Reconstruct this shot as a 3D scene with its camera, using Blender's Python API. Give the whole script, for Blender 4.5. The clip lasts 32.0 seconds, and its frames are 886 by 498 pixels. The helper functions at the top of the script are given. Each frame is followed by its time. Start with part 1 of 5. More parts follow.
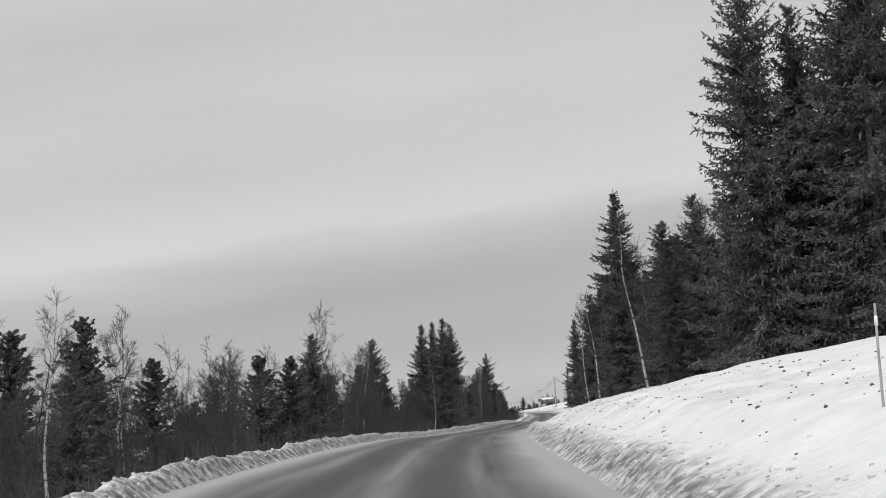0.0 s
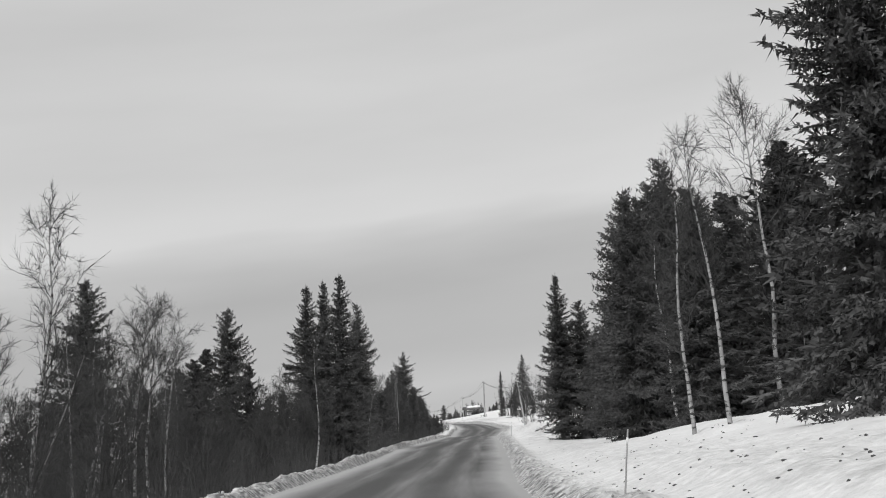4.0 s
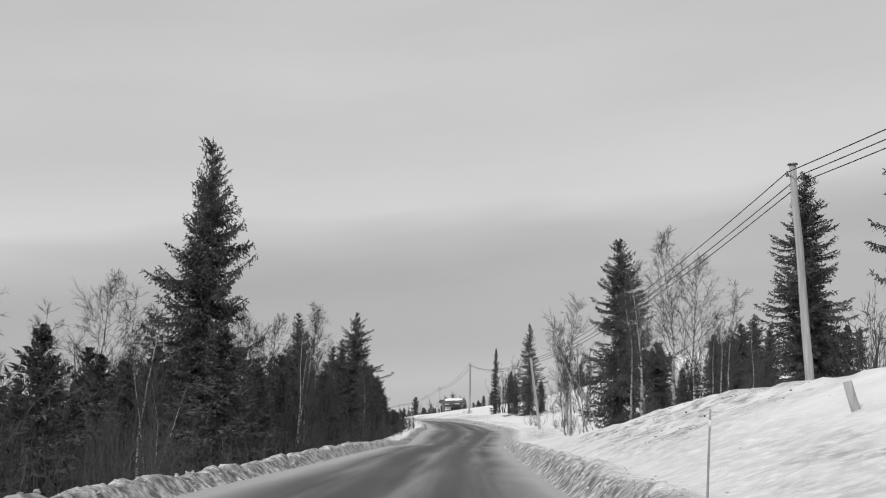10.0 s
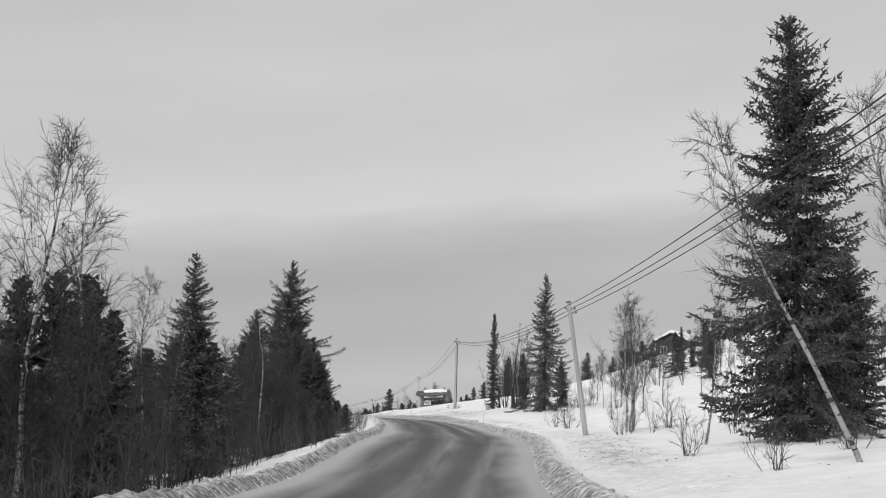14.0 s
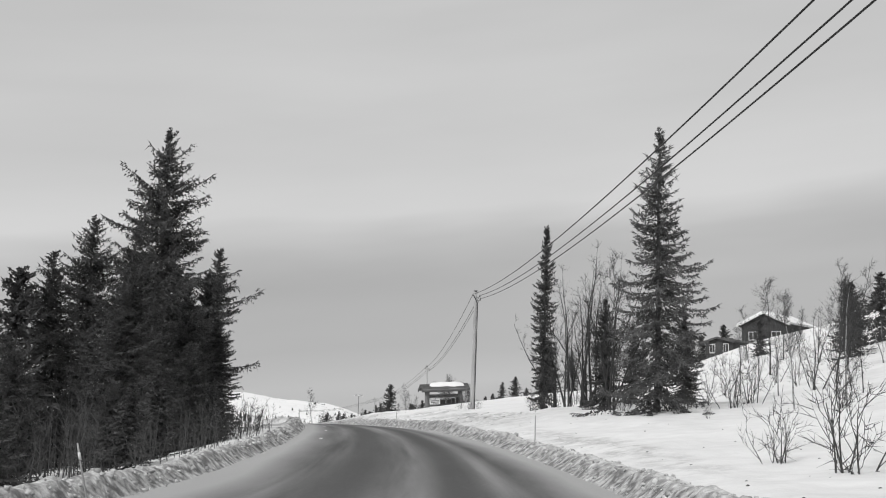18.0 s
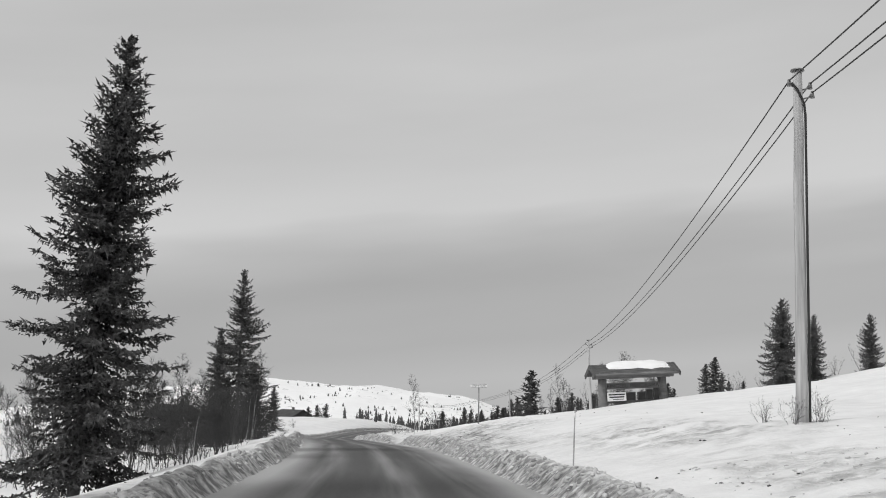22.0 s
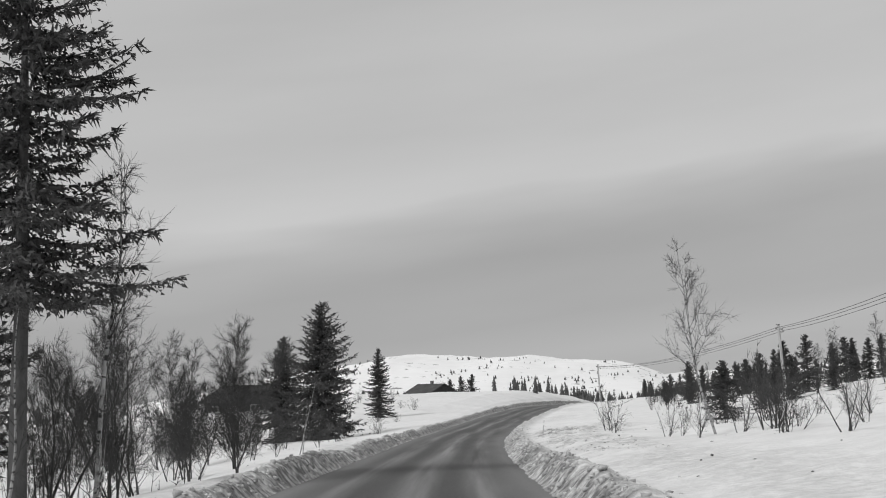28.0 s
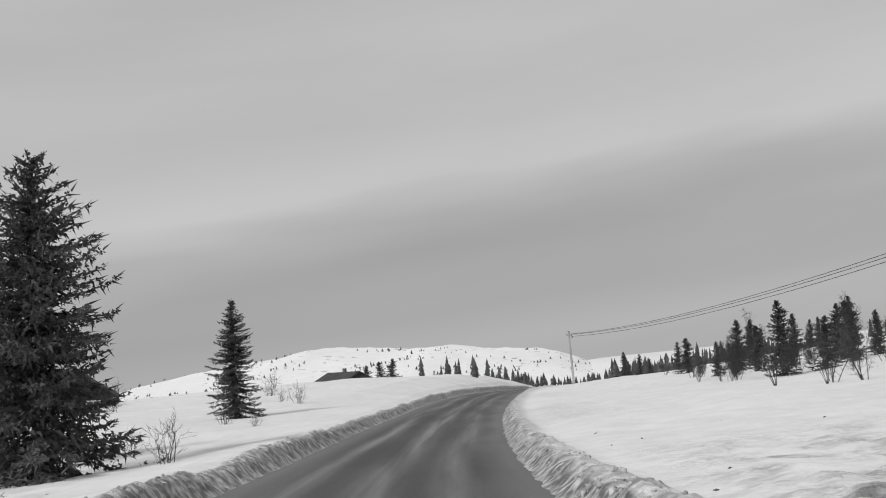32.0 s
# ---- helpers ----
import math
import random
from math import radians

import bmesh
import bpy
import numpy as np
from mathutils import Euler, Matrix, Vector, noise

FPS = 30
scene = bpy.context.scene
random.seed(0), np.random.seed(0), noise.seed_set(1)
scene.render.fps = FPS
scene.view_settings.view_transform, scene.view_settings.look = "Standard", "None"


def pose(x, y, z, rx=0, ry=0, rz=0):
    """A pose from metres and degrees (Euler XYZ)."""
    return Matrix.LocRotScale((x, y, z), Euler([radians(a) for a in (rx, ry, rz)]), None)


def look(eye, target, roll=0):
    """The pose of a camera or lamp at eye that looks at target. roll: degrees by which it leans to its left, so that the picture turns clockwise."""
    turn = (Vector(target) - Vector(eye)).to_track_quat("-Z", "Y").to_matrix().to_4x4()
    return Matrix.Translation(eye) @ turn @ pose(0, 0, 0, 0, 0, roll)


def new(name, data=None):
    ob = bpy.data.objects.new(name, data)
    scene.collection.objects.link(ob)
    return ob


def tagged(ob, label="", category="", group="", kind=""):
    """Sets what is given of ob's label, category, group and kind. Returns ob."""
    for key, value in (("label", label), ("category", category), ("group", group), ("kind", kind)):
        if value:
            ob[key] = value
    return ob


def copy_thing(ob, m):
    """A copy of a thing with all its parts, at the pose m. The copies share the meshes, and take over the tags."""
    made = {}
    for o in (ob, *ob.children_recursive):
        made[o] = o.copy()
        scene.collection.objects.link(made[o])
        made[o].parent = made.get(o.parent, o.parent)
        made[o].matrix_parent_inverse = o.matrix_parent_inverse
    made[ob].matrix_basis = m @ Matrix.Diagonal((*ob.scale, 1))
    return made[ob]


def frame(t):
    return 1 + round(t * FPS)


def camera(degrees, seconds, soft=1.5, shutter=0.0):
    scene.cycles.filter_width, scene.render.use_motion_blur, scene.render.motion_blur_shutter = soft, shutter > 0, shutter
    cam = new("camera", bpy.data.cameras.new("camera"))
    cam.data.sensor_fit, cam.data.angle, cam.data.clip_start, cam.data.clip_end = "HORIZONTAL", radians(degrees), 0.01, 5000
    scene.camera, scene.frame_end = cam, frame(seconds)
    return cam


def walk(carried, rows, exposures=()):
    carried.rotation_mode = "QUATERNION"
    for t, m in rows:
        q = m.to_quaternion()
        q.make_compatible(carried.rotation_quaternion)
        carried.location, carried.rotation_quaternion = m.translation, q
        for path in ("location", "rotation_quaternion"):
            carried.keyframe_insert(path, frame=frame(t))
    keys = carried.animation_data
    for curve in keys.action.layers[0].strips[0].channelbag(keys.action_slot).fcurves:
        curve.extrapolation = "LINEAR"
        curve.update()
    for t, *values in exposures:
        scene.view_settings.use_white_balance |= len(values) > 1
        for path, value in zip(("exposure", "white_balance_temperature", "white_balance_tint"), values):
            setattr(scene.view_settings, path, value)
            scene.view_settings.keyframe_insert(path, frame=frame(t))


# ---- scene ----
cam = camera(43.5, 32.0, soft=1.05)
PATH = [
    (0, (0.527, 3.206, 0.514), (0.53, 5.183, 0.813), -2.6),
    (0.5, (0.433, 8.765, 0.522), (0.468, 10.743, 0.818), -3.1),
    (1, (0.531, 14.565, 0.616), (0.599, 16.54, 0.925), -3.6),
    (1.5, (0.603, 20.108, 0.8), (0.707, 22.081, 1.113), -3.8),
    (2, (0.742, 25.584, 0.912), (0.867, 27.557, 1.21), -3.6),
    (2.5, (0.873, 31.088, 0.957), (1.012, 33.061, 1.252), -3.2),
    (3, (1.02, 36.482, 0.904), (1.172, 38.452, 1.209), -2.8),
    (3.5, (1.278, 42.242, 0.981), (1.433, 44.211, 1.296), -2.4),
    (4, (1.528, 47.766, 1.061), (1.681, 49.736, 1.368), -2.2),
    (4.5, (2.012, 53.521, 1.028), (2.171, 55.492, 1.327), -0.9),
    (6.5, (3.567, 75.502, 0.582), (3.758, 77.469, 0.885), -2.2),
    (7, (4.17, 81.689, 0.604), (4.393, 83.652, 0.912), -1.4),
    (7.5, (4.802, 86.835, 0.442), (5.042, 88.792, 0.777), -0.1),
    (8, (5.361, 92.293, 0.494), (5.598, 94.248, 0.843), -0.0),
    (8.5, (6.172, 98.389, 0.634), (6.401, 100.347, 0.973), -0.2),
    (9, (6.949, 104.363, 0.736), (7.161, 106.325, 1.061), 0.7),
    (9.5, (7.674, 110.536, 0.725), (7.865, 112.502, 1.039), 1.2),
    (10, (8.197, 116.644, 0.69), (8.37, 118.613, 0.994), 1.2),
    (10.5, (8.893, 122.706, 0.72), (9.043, 124.679, 1.012), 1.0),
    (11, (9.534, 128.854, 0.702), (9.673, 130.826, 1.002), 0.7),
    (11.5, (10.378, 135.055, 0.653), (10.519, 137.026, 0.962), 0.4),
    (12, (10.768, 140.148, 0.537), (10.93, 142.115, 0.857), 0.5),
    (12.5, (11.521, 146.24, 0.584), (11.702, 148.206, 0.906), 0.7),
    (13, (12.418, 152.601, 0.705), (12.607, 154.566, 1.02), 0.5),
    (13.5, (13.145, 158.458, 0.589), (13.334, 160.424, 0.903), 1.0),
    (14, (13.83, 164.409, 0.67), (14.024, 166.377, 0.971), 1.5),
    (14.5, (14.733, 170.583, 0.708), (14.925, 172.553, 0.996), 1.6),
    (16.5, (17.718, 195.421, 0.271), (17.913, 197.387, 0.583), 1.6),
    (17, (18.569, 201.651, 0.467), (18.756, 203.617, 0.788), 2.0),
    (17.5, (19.387, 207.642, 0.576), (19.552, 209.61, 0.895), 2.1),
    (18, (20.038, 214.223, 0.865), (20.183, 216.194, 1.172), 2.1),
    (18.5, (20.636, 220.293, 0.687), (20.753, 222.267, 0.988), 2.0),
    (19, (21.009, 226.532, 0.964), (21.094, 228.509, 1.257), 2.6),
    (19.5, (21.037, 232.316, 1.099), (21.093, 234.294, 1.389), 1.8),
    (20, (21.31, 238.161, 1.16), (21.321, 240.14, 1.449), 2.3),
    (20.5, (21.353, 244.016, 1.332), (21.336, 245.995, 1.62), 2.3),
    (21, (21.25, 249.964, 1.504), (21.214, 251.943, 1.789), 2.4),
    (21.5, (21.153, 255.841, 1.638), (21.092, 257.819, 1.927), 2.2),
    (22, (20.988, 261.666, 1.764), (20.896, 263.643, 2.049), 1.8),
    (22.5, (20.696, 267.281, 1.823), (20.568, 269.258, 2.095), 1.5),
    (23, (20.287, 272.721, 1.801), (20.133, 274.698, 2.064), 0.9),
    (23.5, (19.953, 278.062, 1.734), (19.789, 280.037, 2.002), 0.3),
    (24, (19.533, 283.846, 1.743), (19.359, 285.818, 2.029), 0.1),
    (24.5, (19.004, 289.776, 1.717), (18.816, 291.746, 2.007), -0.1),
    (25, (18.439, 295.284, 1.634), (18.229, 297.253, 1.917), -0.4),
    (25.5, (17.828, 300.914, 1.583), (17.597, 302.88, 1.862), -1.0),
    (27.5, (14.262, 321.344, 1.12), (13.935, 323.298, 1.39), -1.3),
    (28, (13.273, 326.631, 1.109), (12.927, 328.587, 1.343), -1.6),
    (28.5, (12.301, 332.118, 0.981), (11.954, 334.077, 1.187), -2.0),
    (29, (11.459, 337.959, 0.857), (11.129, 339.922, 1.053), -2.6),
    (29.5, (10.505, 343.563, 0.638), (10.203, 345.53, 0.836), -3.0),
    (30, (9.477, 349.601, 0.539), (9.195, 351.571, 0.736), -2.8),
    (30.5, (8.754, 354.925, 0.359), (8.489, 356.898, 0.549), -2.6),
    (31, (7.983, 360.214, 0.114), (7.739, 362.189, 0.305), -2.9),
    (31.5, (7.069, 366.057, -0.157), (6.852, 368.035, 0.043), -3.3),
    (32, (6.26, 371.565, -0.284), (6.06, 373.543, -0.07), -3.4),
]
walk(cam, [(t, look(eye, target, roll)) for t, eye, target, roll in PATH],
     exposures=[(0, -0.05), (3, -0.02), (6, 0.0), (9, -0.08), (16, -0.06), (20, -0.10), (23, -0.28), (24, -0.43), (25, -0.35), (26, -0.32), (28, -0.26), (29, -0.20), (31, -0.30), (32, -0.30)])

# ---- light ----
world = bpy.data.worlds.new("winter_sky")
scene.world = world
world.use_nodes = True
SUN_EL, SUN_AZ = radians(41), radians(-135)      # azimuth clockwise from +y


def sky_nodes():
    nt = world.node_tree
    nt.nodes.clear()
    N, K = nt.nodes.new, nt.links.new
    out, back = N("ShaderNodeOutputWorld"), N("ShaderNodeBackground")
    sky, grey = N("ShaderNodeTexSky"), N("ShaderNodeHueSaturation")
    sky.sky_type, sky.sun_disc = "NISHITA", False
    sky.sun_elevation, sky.sun_rotation = SUN_EL, SUN_AZ
    grey.inputs["Saturation"].default_value = 0.0
    K(sky.outputs[0], grey.inputs["Color"])
    dim = N("ShaderNodeVectorMath"); dim.operation = "SCALE"; dim.inputs["Scale"].default_value = 0.012
    K(grey.outputs[0], dim.inputs[0])
    tc, sep = N("ShaderNodeTexCoord"), N("ShaderNodeSeparateXYZ")
    K(tc.outputs["Generated"], sep.inputs[0])
    # streaks of high cloud that run nearly level and climb a little towards +x
    lean = N("ShaderNodeMath"); lean.operation = "MULTIPLY_ADD"; lean.inputs[1].default_value = -0.10
    K(sep.outputs["X"], lean.inputs[0]); K(sep.outputs["Z"], lean.inputs[2])
    streak, comb = N("ShaderNodeTexNoise"), N("ShaderNodeCombineXYZ")
    sx = N("ShaderNodeMath"); sx.operation = "MULTIPLY"; sx.inputs[1].default_value = 1.6
    sz = N("ShaderNodeMath"); sz.operation = "MULTIPLY"; sz.inputs[1].default_value = 9.0
    K(sep.outputs["X"], sx.inputs[0]); K(lean.outputs[0], sz.inputs[0])
    K(sx.outputs[0], comb.inputs[0]); K(sz.outputs[0], comb.inputs[2])
    K(comb.outputs[0], streak.inputs["Vector"])
    streak.inputs["Scale"].default_value, streak.inputs["Detail"].default_value = 1.3, 4.0
    streak.inputs["Roughness"].default_value = 0.45
    bend = N("ShaderNodeMath"); bend.operation = "MULTIPLY_ADD"; bend.inputs[1].default_value = 0.10
    K(streak.outputs["Fac"], bend.inputs[0]); K(lean.outputs[0], bend.inputs[2])
    ramp = N("ShaderNodeValToRGB")
    stops = SKY_STOPS
    el = ramp.color_ramp.elements
    while len(el) < len(stops):
        el.new(0.5)
    for e, (p, v) in zip(el, stops):
        e.position, e.color = p, (v, v, v, 1)
    K(bend.outputs[0], ramp.inputs["Fac"])
    mott = N("ShaderNodeMapRange")
    mott.inputs["To Min"].default_value, mott.inputs["To Max"].default_value = 0.80, 1.20
    K(streak.outputs["Fac"], mott.inputs["Value"])
    mul = N("ShaderNodeVectorMath"); mul.operation = "SCALE"
    K(ramp.outputs["Color"], mul.inputs[0]); K(mott.outputs[0], mul.inputs["Scale"])
    add = N("ShaderNodeVectorMath"); add.operation = "ADD"
    K(mul.outputs[0], add.inputs[0]); K(dim.outputs[0], add.inputs[1])
    K(add.outputs[0], back.inputs["Color"]); K(back.outputs[0], out.inputs["Surface"])
    back.inputs["Strength"].default_value = 1.0


SKY_STOPS = [(0.0, 0.40), (0.035, 0.47), (0.075, 0.50), (0.11, 0.42), (0.155, 0.41), (0.20, 0.47), (0.235, 0.60),
             (0.30, 0.56), (0.40, 0.55), (1.0, 0.60)]
sky_nodes()
sun_lamp = new("sun", bpy.data.lights.new("sun", "SUN"))
sun_lamp.data.energy, sun_lamp.data.angle, sun_lamp.data.color = 2.2, radians(10), (1, 1, 1)
sun_lamp.matrix_world = look((math.sin(SUN_AZ) * math.cos(SUN_EL) * 50, math.cos(SUN_AZ) * math.cos(SUN_EL) * 50, math.sin(SUN_EL) * 50), (0, 0, 0))


# ---- materials ----
def mat(name, lo, hi, rough=0.8, scale=6.0, detail=5.0, bump=0.0, bump_scale=40.0, stretch=(1, 1, 1), island=0.0, metal=0.0, per_object=0.0):
    """Grey surface whose tone wanders between lo and hi on two scales, with a fine relief."""
    m = bpy.data.materials.new(name)
    m.use_nodes = True
    nt = m.node_tree
    N, K = nt.nodes.new, nt.links.new
    b = nt.nodes["Principled BSDF"]
    b.inputs["Roughness"].default_value, b.inputs["Metallic"].default_value = rough, metal
    b.inputs["Specular IOR Level"].default_value = 0.3
    tc, mp = N("ShaderNodeTexCoord"), N("ShaderNodeMapping")
    mp.inputs["Scale"].default_value = stretch
    K(tc.outputs["Object"], mp.inputs["Vector"])
    n1, n2 = N("ShaderNodeTexNoise"), N("ShaderNodeTexNoise")
    n1.inputs["Scale"].default_value, n1.inputs["Detail"].default_value = scale, detail
    n2.inputs["Scale"].default_value, n2.inputs["Detail"].default_value = scale * 0.13, 3
    for n in (n1, n2):
        K(mp.outputs[0], n.inputs["Vector"])
    mix = N("ShaderNodeMath"); mix.operation = "MULTIPLY_ADD"; mix.inputs[1].default_value = 0.6
    half = N("ShaderNodeMath"); half.operation = "MULTIPLY"; half.inputs[1].default_value = 0.4
    K(n2.outputs["Fac"], half.inputs[0]); K(n1.outputs["Fac"], mix.inputs[0]); K(half.outputs[0], mix.inputs[2])
    last = mix.outputs[0]
    if island or per_object:
        src = N("ShaderNodeNewGeometry").outputs["Random Per Island"] if island else N("ShaderNodeObjectInfo").outputs["Random"]
        a = N("ShaderNodeMath"); a.operation = "MULTIPLY_ADD"; a.inputs[1].default_value = island or per_object; a.inputs[2].default_value = -0.5 * (island or per_object)
        K(src, a.inputs[0])
        s = N("ShaderNodeMath"); s.operation = "ADD"
        K(last, s.inputs[0]); K(a.outputs[0], s.inputs[1])
        last = s.outputs[0]
    r = N("ShaderNodeMapRange")
    r.inputs["From Min"].default_value, r.inputs["From Max"].default_value = 0.3, 0.7
    r.inputs["To Min"].default_value, r.inputs["To Max"].default_value = lo, hi
    K(last, r.inputs["Value"]); K(r.outputs[0], b.inputs["Base Color"])
    if bump:
        n3, bp = N("ShaderNodeTexNoise"), N("ShaderNodeBump")
        n3.inputs["Scale"].default_value, n3.inputs["Detail"].default_value = bump_scale, 4
        K(mp.outputs[0], n3.inputs["Vector"]); K(n3.outputs["Fac"], bp.inputs["Height"])
        bp.inputs["Strength"].default_value, bp.inputs["Distance"].default_value = bump, 0.03
        K(bp.outputs[0], b.inputs["Normal"])
    return m


def birch_bark():
    m = mat("birch_bark", 0.20, 0.46, 0.7, 5, bump=0.3)
    nt = m.node_tree
    N, K = nt.nodes.new, nt.links.new
    tc, mp, n, r, mx = (N(k) for k in ("ShaderNodeTexCoord", "ShaderNodeMapping", "ShaderNodeTexNoise", "ShaderNodeMapRange", "ShaderNodeMix"))
    mp.inputs["Scale"].default_value = (3, 3, 9)
    K(tc.outputs["Object"], mp.inputs[0]); K(mp.outputs[0], n.inputs["Vector"])
    n.inputs["Scale"].default_value = 1.1
    r.inputs["From Min"].default_value, r.inputs["From Max"].default_value = 0.54, 0.60
    K(n.outputs["Fac"], r.inputs["Value"])
    b = nt.nodes["Principled BSDF"]
    old = b.inputs["Base Color"].links[0].from_socket
    mx.data_type = "RGBA"
    mx.inputs["B"].default_value = (0.05, 0.05, 0.05, 1)
    K(r.outputs[0], mx.inputs["Factor"]); K(old, mx.inputs["A"]); K(mx.outputs["Result"], b.inputs["Base Color"])
    return m


def far_snow():
    """Wind-packed mountain snow with bare rock and scrub showing through."""
    m = mat("far_snow", 0.84, 0.95, 0.7, 0.03, 8)
    nt = m.node_tree
    N, K = nt.nodes.new, nt.links.new
    tc, n, r, mx = (N(k) for k in ("ShaderNodeTexCoord", "ShaderNodeTexNoise", "ShaderNodeMapRange", "ShaderNodeMix"))
    n.inputs["Scale"].default_value, n.inputs["Detail"].default_value, n.inputs["Roughness"].default_value = 0.03, 7, 0.65
    K(tc.outputs["Object"], n.inputs["Vector"]); K(n.outputs["Fac"], r.inputs["Value"])
    r.inputs["From Min"].default_value, r.inputs["From Max"].default_value = 0.61, 0.67
    b = nt.nodes["Principled BSDF"]
    old = b.inputs["Base Color"].links[0].from_socket
    mx.data_type = "RGBA"
    mx.inputs["B"].default_value = (0.16, 0.16, 0.16, 1)
    K(r.outputs[0], mx.inputs["Factor"]); K(old, mx.inputs["A"]); K(mx.outputs["Result"], b.inputs["Base Color"])
    return m


def bank_snow():
    """Old snow, clean on the slopes and greyed by road spray where the plough has piled it (attribute "spray")."""
    m = mat("snow", 0.69, 0.84, 0.65, 1.3, 6, bump=0.35, bump_scale=9)
    nt = m.node_tree
    N, K = nt.nodes.new, nt.links.new
    b = nt.nodes["Principled BSDF"]
    at, n, tc, mx, ml, rg = (N(k) for k in ("ShaderNodeAttribute", "ShaderNodeTexNoise", "ShaderNodeTexCoord", "ShaderNodeMix", "ShaderNodeMath", "ShaderNodeMapRange"))
    at.attribute_name = "spray"
    n.inputs["Scale"].default_value, n.inputs["Detail"].default_value = 4.5, 6
    K(tc.outputs["Object"], n.inputs["Vector"]); K(n.outputs["Fac"], rg.inputs["Value"])
    rg.inputs["From Min"].default_value, rg.inputs["From Max"].default_value = 0.30, 0.60
    ml.operation = "MULTIPLY"
    K(at.outputs["Fac"], ml.inputs[0]); K(rg.outputs[0], ml.inputs[1])
    mx.data_type = "RGBA"
    mx.inputs["B"].default_value = (0.16, 0.16, 0.16, 1)
    # chunky relief where the plough has turned the snow over
    vo, no, bp = N("ShaderNodeTexVoronoi"), N("ShaderNodeTexNoise"), N("ShaderNodeBump")
    vo.inputs["Scale"].default_value, no.inputs["Scale"].default_value, no.inputs["Detail"].default_value = 5.5, 13, 6
    for k in (vo, no):
        K(tc.outputs["Object"], k.inputs["Vector"])
    sm, st = N("ShaderNodeMath"), N("ShaderNodeMapRange")
    sm.operation = "MULTIPLY_ADD"; sm.inputs[1].default_value = 0.8
    K(vo.outputs["Distance"], sm.inputs[0]); K(no.outputs["Fac"], sm.inputs[2])
    st.inputs["To Min"].default_value, st.inputs["To Max"].default_value = 0.12, 0.9
    K(at.outputs["Fac"], st.inputs["Value"]); K(st.outputs[0], bp.inputs["Strength"])
    bp.inputs["Distance"].default_value = 0.12
    K(sm.outputs[0], bp.inputs["Height"]); K(b.inputs["Normal"].links[0].from_socket, bp.inputs["Normal"]); K(bp.outputs[0], b.inputs["Normal"])
    K(ml.outputs[0], mx.inputs["Factor"]); K(b.inputs["Base Color"].links[0].from_socket, mx.inputs["A"]); K(mx.outputs["Result"], b.inputs["Base Color"])
    return m


